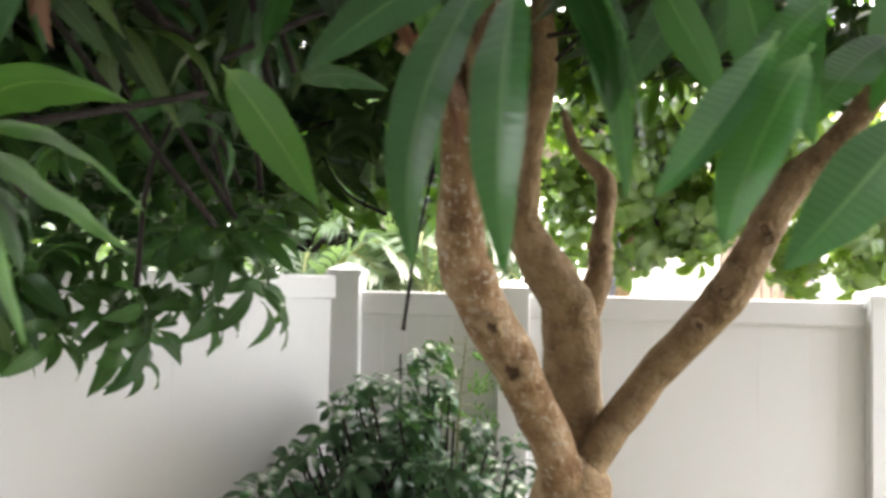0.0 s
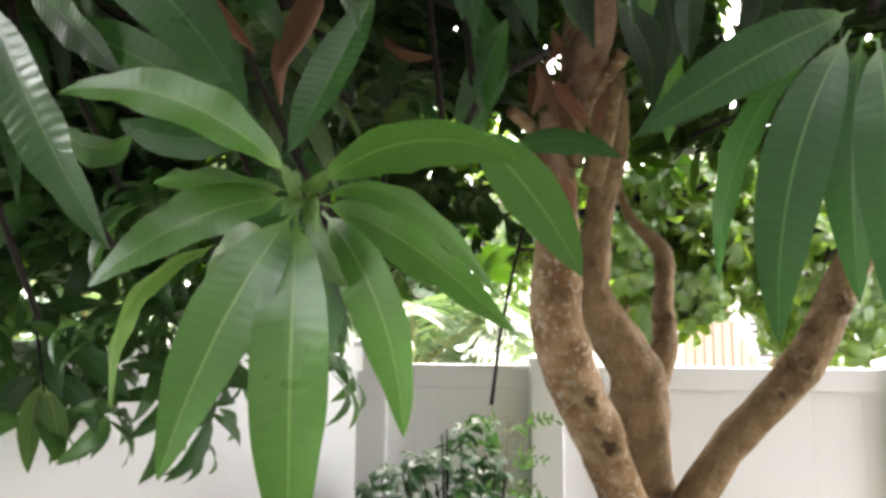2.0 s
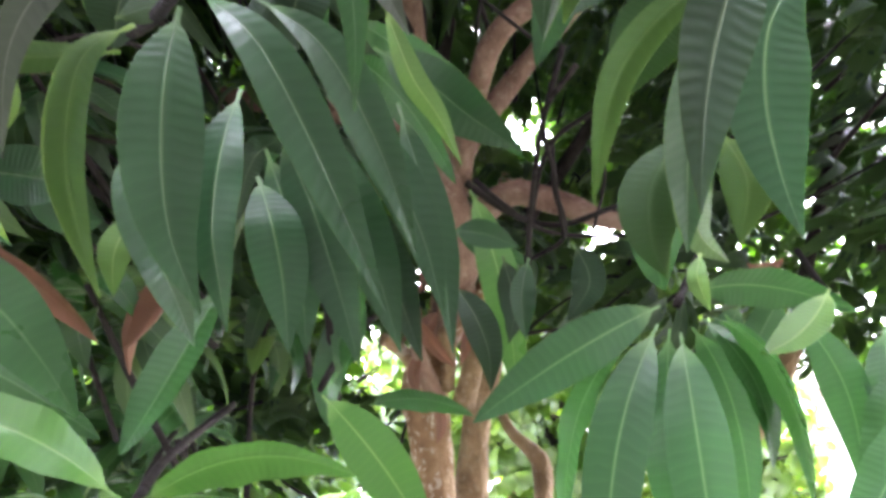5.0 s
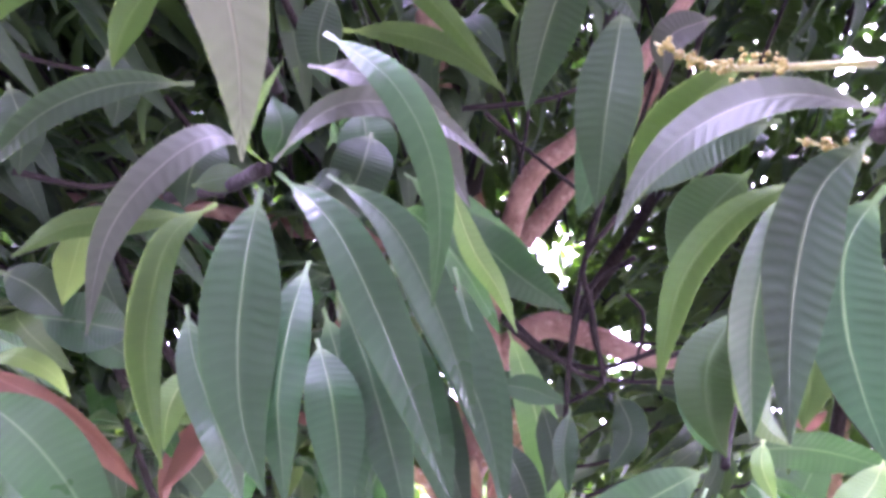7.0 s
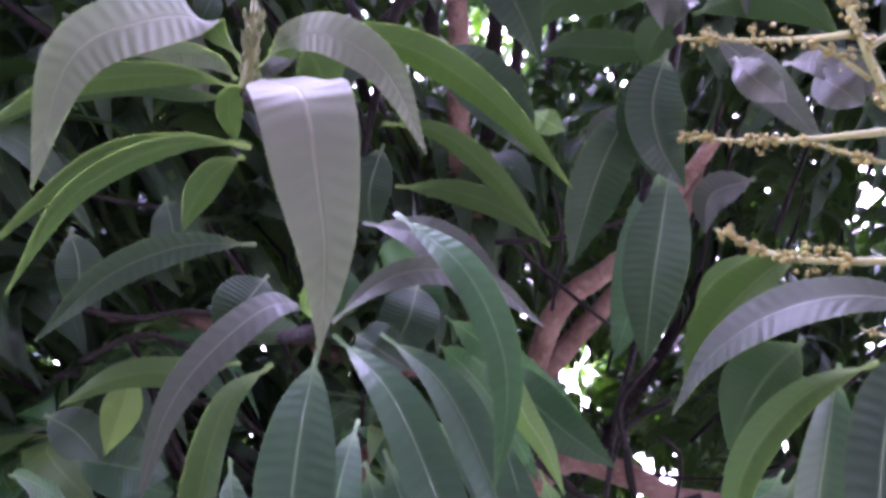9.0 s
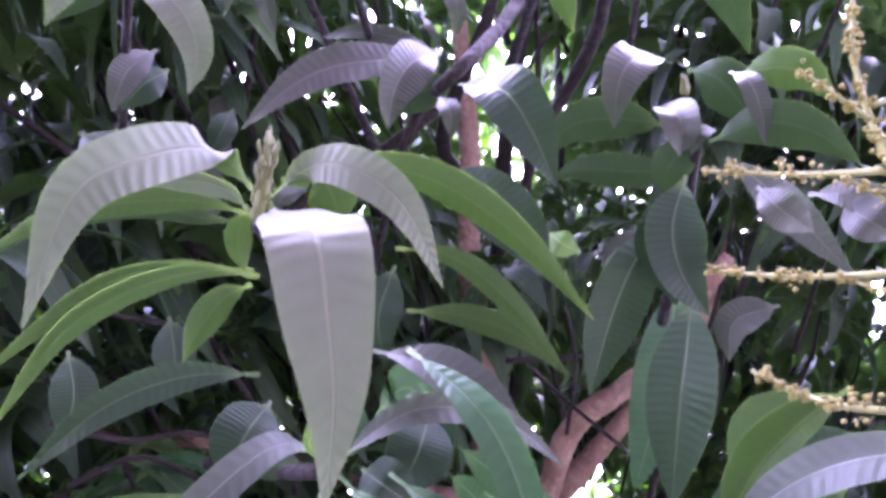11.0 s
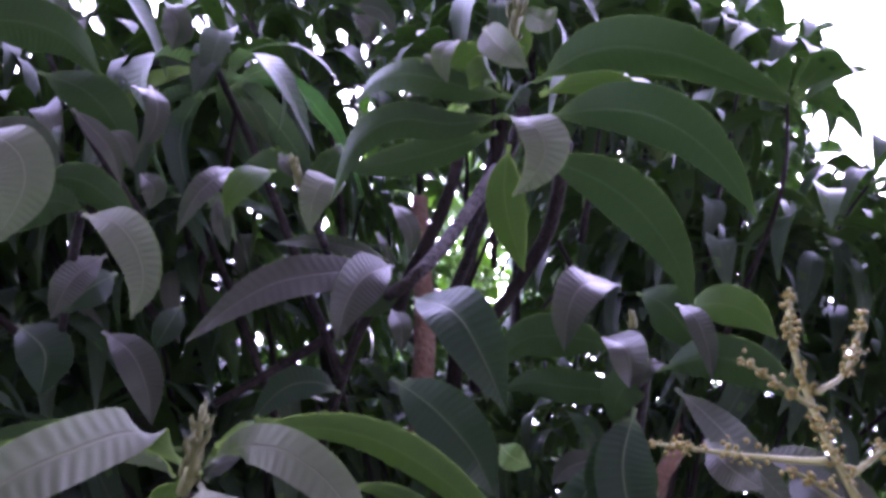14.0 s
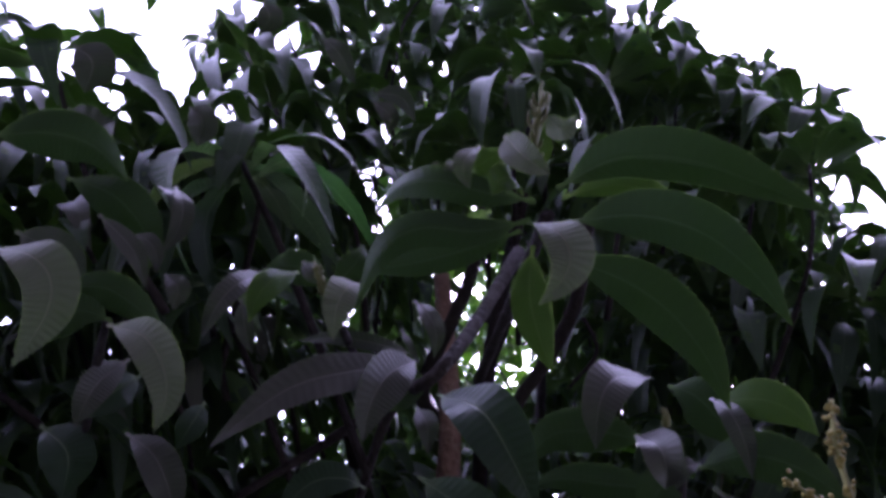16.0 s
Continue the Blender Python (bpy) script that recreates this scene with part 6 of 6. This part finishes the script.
# ---------------------------------------------------------------- corner shrub
def umbrella_shrub():
    root = new("umbrella_shrub")
    tagged(root, label="dark green umbrella shrub in the fence corner", category="shrub")
    r = random.Random(4)
    parts, places = [], []
    for i in range(110):
        foot = np.array((-0.02 + r.uniform(-0.12, 0.12), 2.42 + r.uniform(-0.08, 0.08), 0.0))
        top = np.array((-0.06 + r.gauss(0, 0.25), 2.38 + r.gauss(0, 0.10), r.uniform(0.75, 1.6)))
        if i == 0:
            top = np.array((-0.13, 2.42, 1.64))
        top[1] = min(top[1], 2.62)
        top[2] = min(top[2], 1.64 - 1.15 * abs(top[0] + 0.10))
        parts.append(tube([foot, (foot + top) / 2 + np.array((r.uniform(-0.05, 0.05), r.uniform(-0.05, 0.05), 0.1)), top], [0.010, 0.007, 0.004], 4, 6))
        for k in range(9):
            s = 1 - 0.085 * k
            p = top * s + foot * (1 - s) + np.array((r.uniform(-0.09, 0.09), r.uniform(-0.09, 0.09), r.uniform(-0.02, 0.05)))
            places.append((p, (r.uniform(-0.6, 0.6), r.uniform(-0.9, 0.3), 1.0), r.uniform(0.7, 1.15)))
    v, f = join_tubes(parts)
    tagged(mesh_object("stem_thicket", v, f, TWIG, root), kind="stuff")
    shapes = [whorl_arrays(30 + s, 8, 0.085, 0.034, 0.7, 0.15, rows=6, cols=3) for s in range(3)]
    scatter("foliage", shapes, places, FOLIAGE_SHRUB, root, "glossy dark fingered leaflets", 9)


umbrella_shrub()


def feathery_sapling():
    root = new("feathery_sapling")
    tagged(root, label="thin pale sapling with small feathery leaflets by the fence", category="plant")
    r = random.Random(6)
    stem = [(0.06, 2.50, 0.0), (0.05, 2.50, 0.8), (0.065, 2.50, 1.39), (0.085, 2.50, 1.66)]
    v, f = tube(stem, [0.008, 0.006, 0.004, 0.002], 6, 6)
    mesh_object("stem", v, f, STALK, root)
    vs, uvs, fs, base = [], [], [], 0
    line = spline(stem, 10)
    ribs = []
    for i in range(15):
        at = line[int(len(line) * (0.60 + 0.38 * (i + r.uniform(0, 0.8)) / 16))]
        a = i * 2.4
        d = np.array((math.cos(a), 0.5 * math.sin(a), r.uniform(-0.1, 0.5)))
        d /= np.linalg.norm(d)
        ln = r.uniform(0.10, 0.2)
        end = at + d * ln + np.array((0, 0, -0.03))
        ribs.append(tube([at, at + d * ln * 0.5, end], [0.0014, 0.001, 0.0006], 3, 4))
        for k in range(5):
            for sgn in (-1, 1):
                b = at + d * ln * (0.35 + 0.14 * k + r.uniform(-0.05, 0.05)) + np.array((0, 0, -0.03)) * (0.35 + 0.14 * k) ** 2
                out = np.cross(d, (0, 1, 0.2)) * sgn * 0.8 + d * 0.6
                t = b + (out + np.array([r.uniform(-0.5, 0.5) for _ in range(3)])) * r.uniform(0.014, 0.034)
                lv, luv = leaf_shape(b, (b + t) / 2, t, np.cross(out, (0, 1, 0)), 0.010, 5, 3)
                vs.append(lv), uvs.append(luv)
                fs += [tuple(j + base for j in q) for q in leaf_grid(5, 3)]
                base += len(lv)
    v, f = join_tubes(ribs)
    mesh_object("leaf_stalk", v, f, STALK, root)
    tagged(mesh_object("foliage", np.vstack(vs), fs, FOLIAGE_LOW, root, uvs=np.vstack(uvs)), kind="stuff")


feathery_sapling()


# ---------------------------------------------------------------- beyond the fence
def palm(x, y, height, seed, label):
    root = new("palm")
    tagged(root, label=label, category="palm", group="palms behind the fence")
    r = random.Random(seed)
    v, f = tube([(x, y, 0), (x + 0.05, y, height * 0.5), (x, y, height)], [0.09, 0.075, 0.06], 5, 10, 0.1, seed)
    mesh_object("trunk", v, f, STALK, root)
    for i in range(14):
        a = i * 2.4 + r.uniform(-0.3, 0.3)
        el = r.uniform(0.2, 1.1)
        ln = r.uniform(1.1, 1.6)
        d = np.array((math.cos(a) * math.cos(el), math.sin(a) * math.cos(el), math.sin(el)))
        p0 = np.array((x, y, height))
        pts = [p0, p0 + d * ln * 0.5 + np.array((0, 0, -0.05)), p0 + d * ln * 0.9 + np.array((0, 0, -0.45 * ln))]
        rib = tube(pts, [0.010, 0.007, 0.002], 6, 5)
        frond = mesh_object("frond", *rib, STALK, root)
        line = spline(pts, 12)
        vs, uvs, fs, base = [], [], [], 0
        for k in range(3, len(line) - 1):
            tan = line[k + 1] - line[k]
            tan /= np.linalg.norm(tan)
            across = np.cross(tan, (0, 0, 1))
            across /= np.linalg.norm(across) + 1e-6
            for sgn in (-1, 1):
                ll = 0.42 * math.sin(math.pi * (k + 1) / (len(line) + 2)) + 0.06
                t = line[k] + (across * sgn * 0.85 + tan * 0.5 + np.array((0, 0, 0.05))) * ll + np.array((0, 0, -0.3 * ll * r.uniform(0.4, 1.2)))
                lv, luv = leaf_shape(line[k], (line[k] + t) / 2 + np.array((0, 0, 0.03)), t, tan, 0.034, 5, 3)
                vs.append(lv), uvs.append(luv)
                fs += [tuple(j + base for j in q) for q in leaf_grid(5, 3)]
                base += len(lv)
        tagged(mesh_object("foliage", np.vstack(vs), fs, FOLIAGE_PALM, frond, uvs=np.vstack(uvs)), kind="stuff")


palm(-0.9, 4.6, 1.5, 1, "pale green areca palm behind the white fence")
palm(-0.1, 5.0, 1.7, 2, "pale green areca palm behind the white fence")
palm(-1.9, 4.3, 1.6, 3, "pale green areca palm behind the white fence")
palm(-3.0, 4.0, 1.7, 4, "pale green areca palm behind the white fence")

FAR_SHAPES = [whorl_arrays(60 + s, 11, 0.15, 0.054, 1.0, 0.3, rows=6, cols=3) for s in range(4)]


def broad_tree(x, y, trunk_h, centre, radii, count, seed, label, material):
    root = new("broadleaf_tree")
    tagged(root, label=label, category="tree", group="trees behind the fence")
    r = random.Random(seed)
    c = np.array(centre)
    v, f = tube([(x, y, 0), (x + 0.05, y, trunk_h * 0.6), tuple(c)], [0.06, 0.05, 0.03], 6, 10, 0.15, seed)
    mesh_object("trunk", v, f, BARK, root)
    places, tubes = [], []
    while len(places) < count:
        u = np.array([r.uniform(-1, 1) for _ in range(3)])
        k = np.linalg.norm(u)
        if k > 1 or r.random() > 0.2 + 0.8 * k:
            continue
        lump = 1 + 0.25 * noise.noise(Vector(u * 2.2) + Vector((seed, 0, 0)))
        p = c + u * np.array(radii) * lump
        places.append((p, (u[0] + r.uniform(-0.4, 0.4), u[1] + r.uniform(-0.4, 0.4), u[2] + 0.5), r.uniform(0.8, 1.3)))
        if len(places) % 9 == 0:
            tubes.append(tube([c + (p - c) * 0.1, c + (p - c) * 0.6 + np.array((0, 0, -0.08)), p], [0.03, 0.014, 0.005], 4, 6))
    v, f = join_tubes(tubes)
    tagged(mesh_object("bough_network", v, f, TWIG, root), kind="stuff")
    scatter("foliage", FAR_SHAPES, places, material, root, "", seed)


SUNNY = "sunlit yellow-green broadleaf tree behind the fence"
broad_tree(1.0, 4.5, 2.2, (1.05, 3.9, 2.62), (0.85, 0.55, 0.72), 250, 31, SUNNY, FOLIAGE_FAR)
broad_tree(1.9, 4.5, 2.2, (2.15, 3.85, 2.45), (0.65, 0.55, 0.70), 170, 32, SUNNY, FOLIAGE_FAR)
broad_tree(-0.2, 6.2, 2.4, (-0.3, 6.2, 2.9), (1.6, 1.0, 1.5), 640, 33, "tall green tree beyond the palms", FOLIAGE_FAR)
broad_tree(-2.6, 6.0, 2.6, (-2.6, 6.0, 3.0), (1.8, 1.0, 1.6), 520, 34, "tall green tree beyond the palms", FOLIAGE_FAR)
broad_tree(-0.8, 5.7, 1.7, (-0.8, 5.7, 2.35), (1.5, 0.5, 0.95), 330, 36, "leafy green tree among the palms", FOLIAGE_PALM)
broad_tree(-5.0, 3.6, 2.4, (-5.0, 3.6, 3.0), (1.5, 1.2, 1.4), 200, 35, "green tree beyond the side fence", FOLIAGE_FAR)


def neighbour_house():
    root = new("house")
    tagged(root, label="white stucco neighbour house with tan siding and dark downpipe", category="house")
    y = 7.0
    part("wall", box((7.4, 0.24, 3.3), 0.01), STUCCO, root, at=Matrix.Translation((5.25, y + 0.12, 1.65)))
    part("wall", box((0.24, 5.0, 3.3), 0.01), STUCCO, root, at=Matrix.Translation((1.67, y + 2.75, 1.65)))
    for k in range(8):
        hgt = min(2.75, 2.98 - 0.16 * k)
        part("siding_board", box((0.086, 0.04, hgt), 0.012), TAN, root, at=Matrix.Translation((2.665 + 0.094 * k, y - 0.021, hgt / 2)))
    for k in range(7):
        part("louvre", box((0.15, 0.03, 0.028), 0.004), DARK_METAL, root, "dark window louvre", at=Matrix.Translation((3.50 - 0.022 * k, y - 0.016, 1.70 + 0.075 * k)))
    pipe = part("downpipe", box((0.15, 0.10, 3.2), 0.02), DARK_METAL, root, "dark grey downpipe", at=Matrix.Translation((1.62, y - 0.06, 1.60)))
    part("bracket", box((0.17, 0.03, 0.05), 0.004), DARK_METAL, pipe, at=Matrix.Translation((0, 0.055, 0.6)))
    bm = bmesh.new()
    vs = [bm.verts.new(q) for q in ((1.2, y - 0.5, 3.28), (9.3, y - 0.5, 3.28), (9.3, y + 2.6, 4.2), (1.2, y + 2.6, 4.2), (1.2, y + 5.7, 3.28), (9.3, y + 5.7, 3.28))]
    bm.faces.new((vs[0], vs[1], vs[2], vs[3]))
    bm.faces.new((vs[3], vs[2], vs[5], vs[4]))
    bmesh.ops.solidify(bm, geom=bm.faces[:], thickness=-0.14)
    part("roof", bm, ROOF, root, "grey-brown shingle roof")


neighbour_house()


# ---------------------------------------------------------------- added wall that blocks light from behind
# never in view; its height and tone dim the leaves facing the camera
wall = part("added_wall_south", box((16.0, 0.25, 6.6), 0.01), WALL, None, at=Matrix.Translation((0, -1.55, 3.3)))
tagged(wall, label="plain unseen wall added to block sky light from behind", category="wall", kind="structure")
